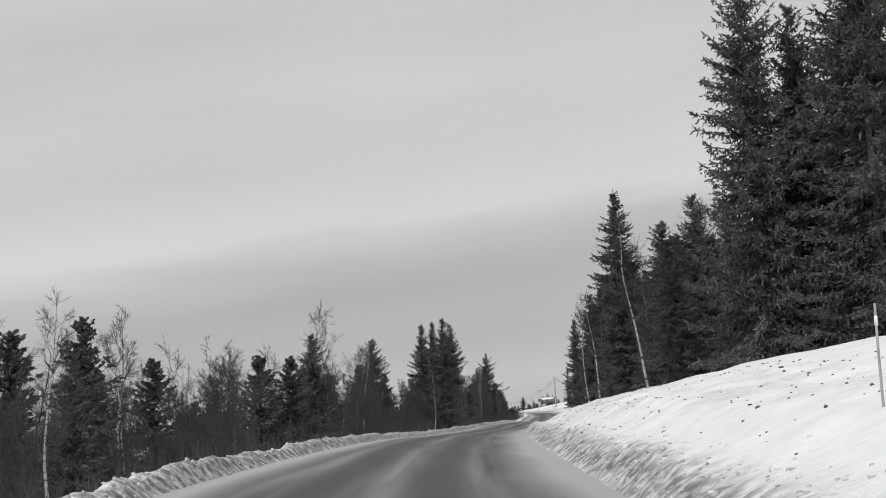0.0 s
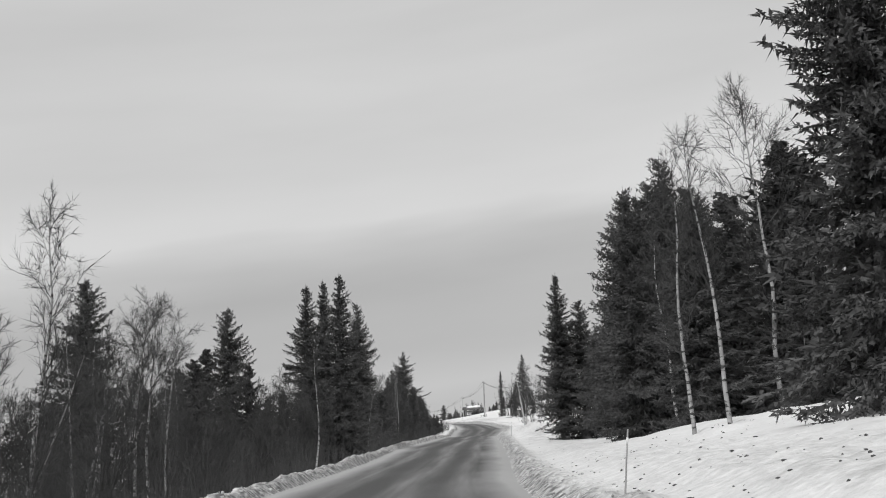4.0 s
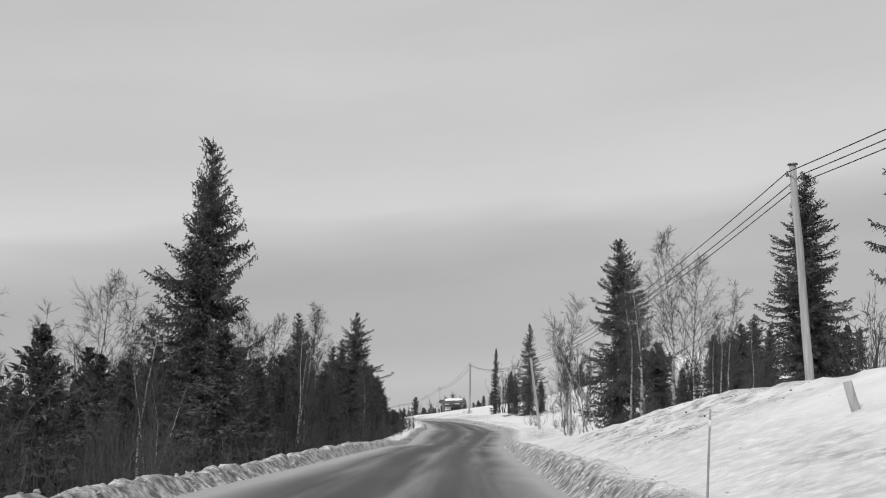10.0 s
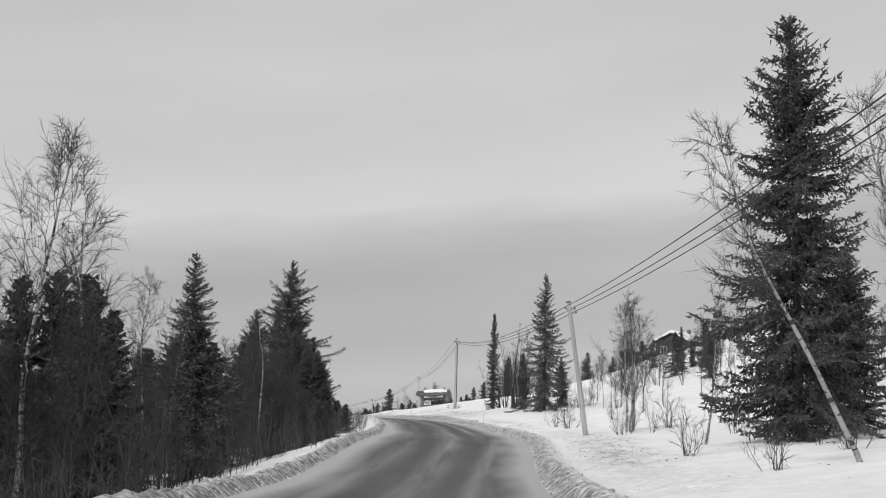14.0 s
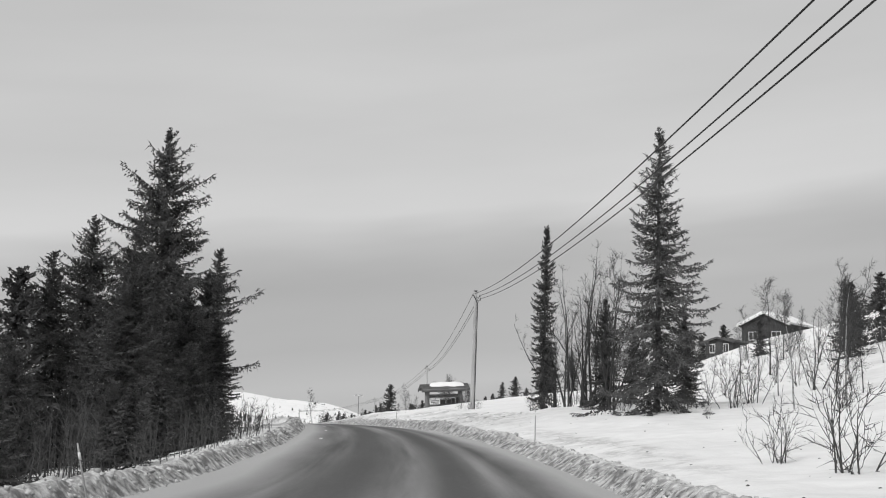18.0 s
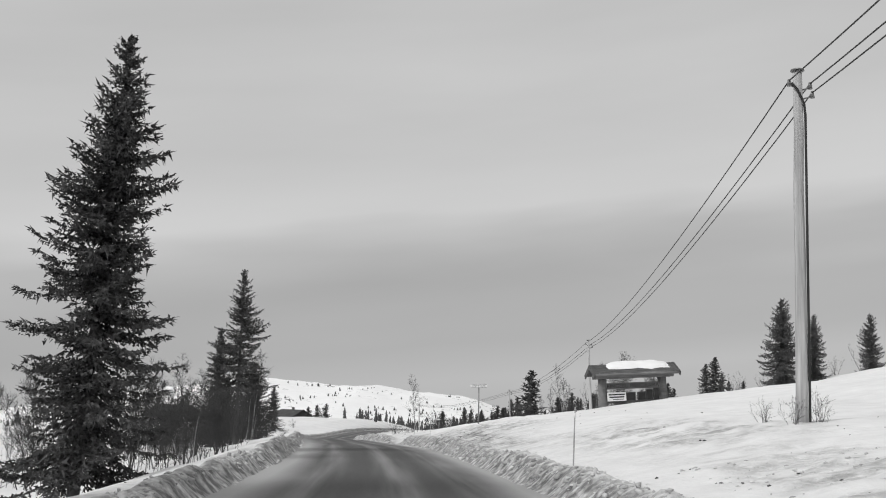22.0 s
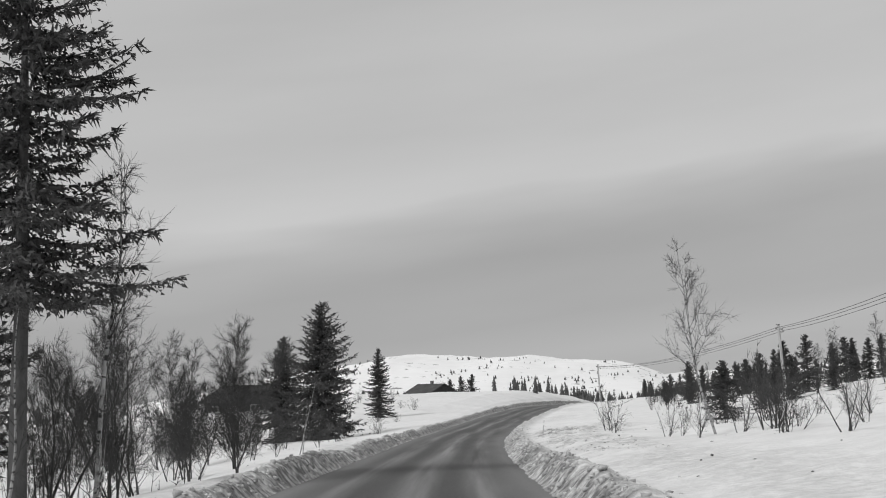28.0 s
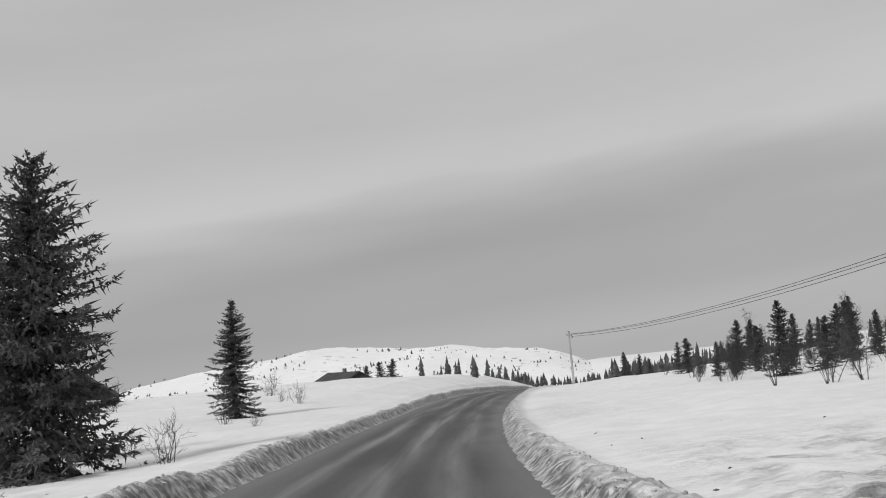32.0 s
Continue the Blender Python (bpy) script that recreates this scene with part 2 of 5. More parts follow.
def road_surface():
    """Worn asphalt with powder snow left along the edges and between the wheel tracks. U is metres across, V metres along."""
    m = bpy.data.materials.new("snowy_asphalt")
    m.use_nodes = True
    nt = m.node_tree
    N, K = nt.nodes.new, nt.links.new
    b = nt.nodes["Principled BSDF"]
    b.inputs["Roughness"].default_value = 0.75
    b.inputs["Specular IOR Level"].default_value = 0.25
    uv, sep = N("ShaderNodeUVMap"), N("ShaderNodeSeparateXYZ")
    uv.uv_map = "UVMap"
    K(uv.outputs[0], sep.inputs[0])

    def math_(op, a, c, d=None):
        n = N("ShaderNodeMath"); n.operation = op
        for i, v in enumerate((a, c, d)):
            if v is None:
                continue
            if isinstance(v, (int, float)):
                n.inputs[i].default_value = v
            else:
                K(v, n.inputs[i])
        return n.outputs[0]

    def noise_(sx, sy, sc, det):
        c, n = N("ShaderNodeCombineXYZ"), N("ShaderNodeTexNoise")
        K(math_("MULTIPLY", sep.outputs["X"], sx), c.inputs[0]); K(math_("MULTIPLY", sep.outputs["Y"], sy), c.inputs[1])
        K(c.outputs[0], n.inputs["Vector"])
        n.inputs["Scale"].default_value, n.inputs["Detail"].default_value = sc, det
        return n.outputs["Fac"]
    streaks = noise_(1.0, 0.035, 1.7, 6)
    fine = noise_(1.0, 1.0, 14, 4)
    blot = noise_(0.6, 0.12, 0.9, 4)
    wob = math_("MULTIPLY_ADD", noise_(0.0, 1.0, 0.04, 1), 0.9, -0.45)
    u = math_("ADD", sep.outputs["X"], wob)
    # light ridges between the tracks: at -1.6, 0.0 (middle) and 1.5 m, and the edges beyond 2.3 m
    tot = None
    for c, w, a in ((-1.55, 0.42, 0.62), (0.15, 0.45, 0.7), (1.6, 0.36, 0.6)):
        g = math_("SUBTRACT", u, c)
        g = math_("DIVIDE", math_("MULTIPLY", g, g), -w * w)
        g = math_("MULTIPLY", math_("EXPONENT", g, 0), a)
        tot = g if tot is None else math_("ADD", tot, g)
    edge = N("ShaderNodeMapRange")
    edge.inputs["From Min"].default_value, edge.inputs["From Max"].default_value = 1.85, 2.7
    K(math_("ABSOLUTE", math_("ADD", sep.outputs["X"], math_("MULTIPLY_ADD", blot, 0.8, -0.4)), 0), edge.inputs["Value"])
    tot = math_("MULTIPLY", tot, math_("MULTIPLY_ADD", streaks, 2.6, -0.8))
    thin = N("ShaderNodeMapRange")
    thin.inputs["From Min"].default_value, thin.inputs["From Max"].default_value = 300, 350
    thin.inputs["To Min"].default_value, thin.inputs["To Max"].default_value = 1.15, 0.35
    K(sep.outputs["Y"], thin.inputs["Value"])
    tot = math_("ADD", tot, math_("MULTIPLY", edge.outputs[0], thin.outputs[0]))
    tot = math_("ADD", tot, math_("MULTIPLY_ADD", math_("MULTIPLY", fine, blot), 0.5, -0.12))
    amt = N("ShaderNodeMapRange")
    K(tot, amt.inputs["Value"])
    amt.inputs["From Max"].default_value = 1.3
    amt.inputs["To Min"].default_value, amt.inputs["To Max"].default_value = ROAD_LO, ROAD_HI
    K(amt.outputs[0], b.inputs["Base Color"])
    bp = N("ShaderNodeBump")
    bp.inputs["Strength"].default_value, bp.inputs["Distance"].default_value = 0.35, 0.02
    K(fine, bp.inputs["Height"]); K(bp.outputs[0], b.inputs["Normal"])
    return m


ROAD_LO, ROAD_HI = 0.066, 0.42
M = {
    "snow": bank_snow(),
    "roof_snow": mat("roof_snow", 0.80, 0.88, 0.6, 2, bump=0.2, bump_scale=5),
    "far_snow": far_snow(),
    "clod": mat("snow_clod", 0.30, 0.72, 0.8, 3, bump=0.5, bump_scale=20, island=0.3),
    "dark_bits": mat("bark_litter", 0.04, 0.12, 0.9, 9),
    "road": road_surface(),
    "needle": mat("spruce_needles", 0.05, 0.12, 0.85, 1.4, 3, island=0.22),
    "needle_grey": mat("lichen_needles", 0.06, 0.15, 0.85, 1.4, 3, island=0.25),
    "bark": mat("spruce_bark", 0.05, 0.13, 0.9, 7, bump=0.6, stretch=(1, 1, 0.3)),
    "birch": birch_bark(),
    "twig": mat("bare_twigs", 0.036, 0.085, 0.85, 3, island=0.3),
    "pole": mat("weathered_pole", 0.24, 0.56, 0.8, 14, bump=0.5, stretch=(1, 1, 0.06), per_object=0.2),
    "wire": mat("dark_cable", 0.02, 0.04, 0.6, 4),
    "ceramic": mat("insulator_glaze", 0.10, 0.2, 0.25, 5),
    "steel": mat("galvanised_steel", 0.16, 0.28, 0.45, 12, metal=0.6),
    "white": mat("white_sign_film", 0.72, 0.82, 0.5, 2),
    "black": mat("black_lettering", 0.02, 0.035, 0.6, 4),
    "stake": mat("marker_stake", 0.28, 0.5, 0.7, 6, stretch=(1, 1, 0.5), per_object=0.25),
    "log": mat("dark_stained_logs", 0.045, 0.14, 0.75, 6, bump=0.5, stretch=(0.3, 1, 1)),
    "logs": mat("weathered_logs", 0.09, 0.22, 0.8, 6, bump=0.5, stretch=(0.3, 1, 1)),
    "panel": mat("dark_panel", 0.03, 0.08, 0.7, 6, stretch=(0.3, 1, 1)),
    "glass": mat("board_glass", 0.02, 0.05, 0.08, 3),
    "cabin": mat("tarred_boards", 0.03, 0.09, 0.8, 6, bump=0.4, stretch=(1, 1, 0.2), per_object=0.2),
    "pane": mat("window_pane", 0.03, 0.08, 0.1, 3),
    "line": mat("worn_line_paint", 0.35, 0.7, 0.8, 12),
    "rock": mat("bare_rock", 0.10, 0.25, 0.9, 0.05),
}


# ---- shapes ----
def mesh_of(name, v, f, material, smooth=False):
    me = bpy.data.meshes.new(name)
    if isinstance(f, np.ndarray):
        v, k = np.ascontiguousarray(v, np.float32), f.shape[1]
        me.vertices.add(len(v)); me.loops.add(f.size); me.polygons.add(len(f))
        me.vertices.foreach_set("co", v.ravel())
        me.loops.foreach_set("vertex_index", np.ascontiguousarray(f, np.int32).ravel())
        me.polygons.foreach_set("loop_start", np.arange(0, f.size, k, dtype=np.int32))
        me.update(calc_edges=True)
    else:
        me.from_pydata(np.asarray(v).tolist(), [], f)
    me.materials.append(material)
    if smooth:
        me.polygons.foreach_set("use_smooth", [True] * len(me.polygons))
    me.update()
    return me


def part(name, data, material, parent, label=""):
    """A bmesh or mesh as one object under its thing."""
    if isinstance(data, bmesh.types.BMesh):
        me = bpy.data.meshes.new(name)
        data.to_mesh(me)
        data.free()
        me.materials.append(material)
    else:
        me = data
    ob = new(name, me)
    ob.parent = parent
    return tagged(ob, label)


def box(sx, sy, sz, at=(0, 0, 0), bevel=0.0, turn=None):
    bm = bmesh.new()
    bmesh.ops.create_cube(bm, size=1)
    bmesh.ops.scale(bm, vec=(sx, sy, sz), verts=bm.verts)
    if bevel:
        bmesh.ops.bevel(bm, geom=list(bm.edges), offset=bevel, segments=2, profile=0.6, affect="EDGES")
    if turn is not None:
        bmesh.ops.transform(bm, matrix=turn, verts=bm.verts)
    bmesh.ops.translate(bm, vec=at, verts=bm.verts)
    return bm


def rod(p, q, r0, r1=None, sides=10, rings=1, wob=0.0, seed=0):
    """A round bar from p to q, slightly uneven."""
    rng = np.random.default_rng(abs(seed))
    p, q = Vector(p), Vector(q)
    r1 = r0 if r1 is None else r1
    ax = (q - p).normalized()
    a = ax.orthogonal().normalized()
    b = ax.cross(a)
    bm, last, first = bmesh.new(), None, None
    for i in range(rings + 1):
        u = i / rings
        c = p.lerp(q, u) + (a * rng.normal() + b * rng.normal()) * wob * (0 < i < rings)
        ring = [bm.verts.new(c + (a * math.cos(k * 2 * math.pi / sides) + b * math.sin(k * 2 * math.pi / sides)) * (r0 + (r1 - r0) * u)) for k in range(sides)]
        if last:
            for k in range(sides):
                bm.faces.new((last[k], last[(k + 1) % sides], ring[(k + 1) % sides], ring[k])).smooth = True
        else:
            first = ring
        last = ring
    bm.faces.new(last)
    bm.faces.new(first[::-1])
    return bm


def frames_of(D):
    D = D / np.maximum(np.linalg.norm(D, axis=1, keepdims=True), 1e-9)
    ref = np.where(np.abs(D[:, 2:3]) < 0.9, np.array([[0, 0, 1.0]]), np.array([[1.0, 0, 0]]))
    A = np.cross(D, ref)
    A /= np.maximum(np.linalg.norm(A, axis=1, keepdims=True), 1e-9)
    return D, A, np.cross(D, A)


def sprigs(P, D, L, R, rng):
    """Tufts of needles: slim wedges along their twig, rolled at random."""
    n = len(P)
    D, A, B = frames_of(D)
    L, R = L[:, None], R[:, None]
    roll = rng.uniform(0, math.pi, n)[:, None]
    W = A * np.cos(roll) + B * np.sin(roll)
    v = np.stack([P + W * R, P + D * L, P - W * R + D * L * 0.12], 1).reshape(-1, 3)
    return v, np.arange(3 * n).reshape(-1, 3)


def tubes(P0, P1, R0, R1, sides=3):
    n = len(P0)
    _, A, B = frames_of(P1 - P0)
    ang = np.arange(sides) * 2 * math.pi / sides
    ring = A[:, None] * np.cos(ang)[None, :, None] + B[:, None] * np.sin(ang)[None, :, None]
    v = np.concatenate([P0[:, None] + ring * R0[:, None, None], P1[:, None] + ring * R1[:, None, None]], 1).reshape(-1, 3)
    k = np.arange(sides)
    q = np.stack([k, (k + 1) % sides, (k + 1) % sides + sides, k + sides], 1)
    return v, (q[None] + 2 * sides * np.arange(n)[:, None, None]).reshape(-1, 4)


def thorns(P0, P1, R0):
    n = len(P0)
    _, A, B = frames_of(P1 - P0)
    R = R0[:, None]
    v = np.stack([P0 + A * R, P0 - A * R * 0.5 + B * R * 0.87, P0 - A * R * 0.5 - B * R * 0.87, P1], 1).reshape(-1, 3)
    t = np.array([[0, 1, 3], [1, 2, 3], [2, 0, 3]])
    return v, (t[None] + 4 * np.arange(n)[:, None, None]).reshape(-1, 3)


def fbm(x, y, seed=0, octaves=4, gain=0.5):
    """Smooth value noise about -1..1 over the plane."""
    x, y = np.asarray(x, float), np.asarray(y, float)
    out, amp, tot = np.zeros(np.broadcast(x, y).shape), 1.0, 0.0
    for o in range(octaves):
        xi, yi = np.floor(x).astype(np.int64), np.floor(y).astype(np.int64)
        fx, fy = x - xi, y - yi
        fx, fy = fx * fx * (3 - 2 * fx), fy * fy * (3 - 2 * fy)

        def h(a, b):
            n = (a * 374761393 + b * 668265263 + (seed + o) * 1442695041) & 0x7FFFFFFF
            n = ((n ^ (n >> 13)) * 1274126177) & 0x7FFFFFFF
            return ((n ^ (n >> 16)) & 0xFFFF) / 32767.5 - 1
        out = out + amp * ((h(xi, yi) * (1 - fx) + h(xi + 1, yi) * fx) * (1 - fy) + (h(xi, yi + 1) * (1 - fx) + h(xi + 1, yi + 1) * fx) * fy)
        tot += amp
        x, y, amp = x * 2.03 + 17.1, y * 2.03 + 5.7, amp * gain
    return out / tot


# ---- the lie of the land ----
def smooth_table(ys, vs):
    """A smooth curve through the given stations (monotone ends, cubic between)."""
    ys, vs = np.array(ys, float), np.array(vs, float)
    s = np.gradient(vs, ys)

    def at(y):
        y = np.clip(np.asarray(y, float), ys[0], ys[-1])
        i = np.clip(np.searchsorted(ys, y) - 1, 0, len(ys) - 2)
        h = ys[i + 1] - ys[i]
        t = (y - ys[i]) / h
        return (vs[i] * (2 * t**3 - 3 * t**2 + 1) + vs[i + 1] * (3 * t**2 - 2 * t**3) + h * s[i] * (t**3 - 2 * t**2 + t) + h * s[i + 1] * (t**3 - t**2))
    return at


RY = [-60, 0, 25, 50, 75, 100, 125, 150, 175, 200, 218, 235, 250, 268, 290, 320, 340, 360, 384, 420, 480, 560]
left_edge = smooth_table(RY, [-3.9, -4.2, -3.8, -2.8, -.9, 1.75, 4.35, 7.65, 10.75, 13.65, 15.65, 17.5, 18.25, 17.85, 15.95, 11.4, 8.0, 4.9, 1.5, -2.0, -3.6, 2.0])
right_edge = smooth_table(RY, [2.6, 2.6, 2.7, 3.6, 5.3, 8.2, 11.0, 13.7, 16.7, 20.4, 23.3, 24.6, 24.4, 23.1, 20.5, 16.3, 12.4, 9.1, 6.1, 3.4, 2.6, 8.0])
road_z = smooth_table([-60, 0, 25, 50, 75, 100, 125, 150, 175, 195, 215, 235, 250, 262, 275, 290, 305, 320, 340, 360, 375, 400, 420, 480, 560],
                      [-1.0, -.84, -.45, -.38, -.62, -.72, -.65, -.65, -.75, -1.0, -.5, -.25, .15, .38, .45, .38, .2, -.18, -.58, -1.2, -1.65, -2.3, -2.6, -2.95, -4.5])
SIDE_Y = [-60, 0, 30, 50, 75, 100, 114, 130, 150, 175, 207, 235, 252, 272, 290, 322, 340, 356, 400, 430, 480, 700]
RIGHT = [smooth_table(SIDE_Y, v) for v in (
    [.9, 1.0, 1.1, 1.0, .7, .45, .3, .8, .78, .5, .45, .4, .4, .5, .5, .6, .45, .4, .3, .3, .25, .2],
    [1.8, 1.85, 1.95, 1.9, 1.5, .8, .5, 2.1, 2.2, 1.2, .9, .7, 1.0, 1.3, 1.3, 1.7, 1.1, .75, .6, .5, .5, .5],
    [3.1, 3.1, 3.1, 3.0, 2.4, 1.6, 1.2, 3.0, 3.2, 2.2, 1.7, 1.7, 1.9, 1.9, 2.0, 2.95, 2.3, 1.4, 1.2, 1.2, 1.2, 1.2],
    [7, 7, 7, 6.5, 5.5, 5, 5, 6, 6.5, 6.5, 7, 7.5, 7.8, 7.8, 7.6, 6.0, 5.8, 5.4, 4.5, 4, 4, 3])]
RIDGE = smooth_table([-60, 60, 90, 200, 230, 560], [0.12, 0.14, 0.22, 0.25, 0.27, 0.27])
LEFT = [smooth_table(SIDE_Y, v) for v in (
    [-.1, -.1, -.1, -.1, -.1, -.1, -.1, -.1, -.1, -.1, -.1, -.1, -.1, -.05, 0, .05, .1, .1, .2, .35, .9, .9],
    [-1.6, -1.6, -1.6, -1.6, -1.6, -1.6, -1.6, -1.6, -1.6, -1.5, -1.3, -1.2, -1.2, -1.3, -1.4, -1.2, -.9, -.7, -.3, .4, 1.8, 1.2],
    [-3.2, -3.2, -3.2, -3.2, -3.2, -3.2, -3.2, -3.2, -3, -3, -2.6, -2.4, -2.4, -2.6, -2.5, -2.0, -1.8, -1.6, -1.0, .3, 1.9, 1.2],
    [-6, -6, -6, -6, -6, -6, -6, -6, -6, -6, -5.5, -5, -5, -4.0, -3.2, -2.8, -2.6, -2.2, -1.2, .2, 1.5, 0.5])]


def ground(x, y):
    """Height of the snow, a rough ploughed bank beside the road and slopes beyond it."""
    x, y = np.asarray(x, float), np.asarray(y, float)
    rz = road_z(y)
    el, er = left_edge(y) - x, x - right_edge(y)
    right = er > el
    e = np.maximum(el, er)
    k = np.clip(e, 0, None)
    out = np.zeros(np.broadcast(x, y).shape)
    for tabs, side, sgn, far in ((RIGHT, right, 1, 14.0), (LEFT, ~right, -1, -4.0)):
        h2, h6, h15, h40 = (t(y) for t in tabs)
        xs = np.array([0, 2, 6, 15, 40, 160, 700, 6000.0])
        hs = np.stack([0 * h2, h2, h6, h15, h40, h40 * 0.5 + far * 0.7, 0 * h2 + far * 0.5, 0 * h2 - 2], 0)
        i = np.clip(np.searchsorted(xs, k, side="right") - 1, 0, len(xs) - 2)
        t = (k - xs[i]) / (xs[i + 1] - xs[i])
        t = np.where(i < 4, t, t * t * (3 - 2 * t))
        a = np.take_along_axis(hs, i[None], 0)[0]
        b = np.take_along_axis(hs, (i + 1)[None], 0)[0]
        out = np.where(side, a + (b - a) * t, out)
    crest = np.where(right, 0.62, 0.58)
    bank = np.exp(-((k - crest) / (0.64 * crest)) ** 2) * (np.where(right, RIDGE(y), 0.34) + 0.14 * fbm(y * 0.21, x * 0.2, 5, 3)) * np.clip(k / 0.35, 0, 1)
    lump = (fbm(x * 2.6, y * 2.2, 11, 2, 0.6) * 0.10 + np.abs(fbm(x * 1.2, y * 1.5, 13, 1)) * 0.07) * np.exp(-((k - 0.62) / 0.45) ** 2)
    soft = fbm(x * 0.16, y * 0.16, 3, 4) * 0.30 * np.clip((k - 1.2) / 6, 0, 1)
    crust = fbm(x * 0.7, y * 0.7, 23, 2, 0.5) * 0.08 * np.clip((k - 1.0) / 1.5, 0, 1)
    thrown = np.clip(fbm(x * 0.11, y * 0.09, 41, 2) + 0.15, 0, 1) * np.abs(fbm(x * 1.9, y * 2.1, 29, 2, 0.6)) * 0.13 * np.exp(-((k - 3.2) / 2.0) ** 2)
    for cy, cx, ry, rx in ((147, 4.2, 9, 2.6), (312, 3.0, 8, 2.2), (381, 4.2, 10, 2.6), (289, 4.4, 7, 1.8), (40, 3.6, 22, 1.6), (271, 3.2, 9, 1.6), (205, 3.0, 12, 1.4), (365, 2.4, 16, 1.2)):
        thrown = thrown + 0.13 * np.abs(fbm(x * 2.1, y * 2.3, 67, 2)) * np.exp(-((y - cy) / ry) ** 4 - ((er - cx) / rx) ** 4)
    gap = np.exp(-((y - 326) / 3.6) ** 4) * right                      # mouth of the side road
    bank, lump, thrown = bank * (1 - gap), lump * (1 - 0.8 * gap), thrown * (1 - gap)
    out = out - gap * np.clip(out - 0.06 * k, 0, None) * np.clip(1.6 - k / 9, 0, 1)
    out = out + 10.5 * np.exp(-((x - 84) / 23) ** 2 - ((y - 350) / 42) ** 2)      # knoll with cabins
    v = np.clip((y - 520) / 700, 0, 1)
    away = np.clip((60 - er) / 60, 0, 1)
    valley = -46 * v * v * (3 - 2 * v) * away - 9 * np.clip((el - 30) / 250, 0, 1) * np.clip((y - 250) / 120, 0, 1)
    out = out + valley
    inside = np.where(e < 0, -0.16, -0.04)
    return rz + out + bank + lump + soft + crust + thrown + inside


def gz(x, y):
    return float(ground(np.array([x]), np.array([y]))[0])


def sheet(name, xs2, ys2, z2, material, uv=None):
    r, c = z2.shape
    v = np.stack([xs2, ys2, z2], -1).reshape(-1, 3)
    i = (np.arange(r - 1)[:, None] * c + np.arange(c - 1)[None]).reshape(-1)
    f = np.stack([i, i + 1, i + c + 1, i + c], 1)
    me = mesh_of(name, v, f, material, True)
    if uv is not None:
        lay = me.uv_layers.new(name="UVMap")
        loop = np.empty(len(me.loops), np.int32)
        me.loops.foreach_get("vertex_index", loop)
        lay.data.foreach_set("uv", uv.reshape(-1, 2)[loop].ravel())
    return new(name, me)


def build_land():
    es = np.concatenate([np.arange(0, 2.3, 0.14), np.arange(2.4, 6.6, 0.2), np.arange(6.8, 8.2, 0.38), np.arange(8.3, 20, 1.4), np.arange(21, 62, 6), [75, 95, 120, 160, 220, 320, 480, 700, 1100, 1700, 2600, 4000]])
    ys = np.concatenate([[-900, -500, -250, -140, -90], np.arange(-60, -4, 4), np.arange(0, 400, 0.17), np.arange(400, 425, 0.5), np.arange(425, 560, 2.0), np.arange(570, 760, 12), [800, 860, 940, 1060, 1250, 1500, 1900, 2400, 3000, 4000]])
    off = np.concatenate([-es[::-1], [np.nan], es])
    Y = np.repeat(ys[:, None], len(off), 1)
    Lx, Rx = left_edge(ys)[:, None], right_edge(ys)[:, None]
    X = np.where(np.isnan(off)[None], (Lx + Rx) / 2, np.where(off[None] < 0, Lx + off[None], Rx + off[None]))
    neg = np.concatenate([np.ones(len(es), bool), np.zeros(len(es) + 1, bool)])
    X = np.where(neg[None] & (off[None] == 0), Lx, X)
    g = sheet("ground", X, Y, ground(X, Y), M["snow"])
    e = np.maximum(Lx - X, X - Rx)
    k = np.clip(e, 0, None)
    spray = 1.0 * np.exp(-((k - 0.3) / 0.48) ** 2) + 0.25 * np.exp(-((k - 2.2) / 1.6) ** 2) * np.clip(fbm(X * 0.11, Y * 0.09, 41, 2) * 2 + 0.4, 0, 1)
    for cy, cx, ry, rx, a in ((147, 4.2, 9, 2.6, 0.75), (271, 3.4, 9, 1.3, 0.7), (205, 3.0, 12, 1.4, 0.4), (246, 2.2, 12, 0.8, 0.4), (124, 4.0, 9, 2.2, 0.4), (365, 2.4, 16, 1.2, 0.55), (38, 3.0, 22, 1.8, 0.32), (289, 4.4, 7, 1.8, 0.6), (312, 3.0, 8, 2.2, 0.65), (381, 4.2, 10, 2.6, 0.5), (303, 1.8, 10, 0.7, 0.7)):
        spray = spray + a * np.exp(-((Y - cy) / ry) ** 4 - ((X - Rx - cx) / rx) ** 4) * np.clip(0.5 + 1.5 * fbm(X * 2.2, Y * 2.0, 61, 3), 0, 1.2)
    g.data.attributes.new("spray", "FLOAT", "POINT").data.foreach_set("value", np.clip(spray, 0, 1).ravel())
    tagged(g, "snow-covered ground with rough ploughed banks along the road", "snow", kind="structure")
    ys = np.concatenate([[-60, -30], np.arange(0, 560, 1.0)])
    us = np.linspace(0, 1, 21)
    Y = np.repeat(ys[:, None], 21, 1)
    Lx, Rx = left_edge(ys)[:, None] - 0.25, right_edge(ys)[:, None] + 0.25
    X = Lx + (Rx - Lx) * us[None]
    U = 0 * Y + (us[None] - 0.5) * 6.4
    Z = road_z(Y) + 0.05 * (1 - (2 * us[None] - 1) ** 2) - 0.005 * (np.cos(U * 3.8) > 0.4) * (np.abs(U) < 2.4)
    r = sheet("road", X, Y, Z, M["road"], np.stack([U, Y], -1))
    tagged(r, "grey asphalt country road with streaks of packed powder snow", "road", kind="structure")


build_land()


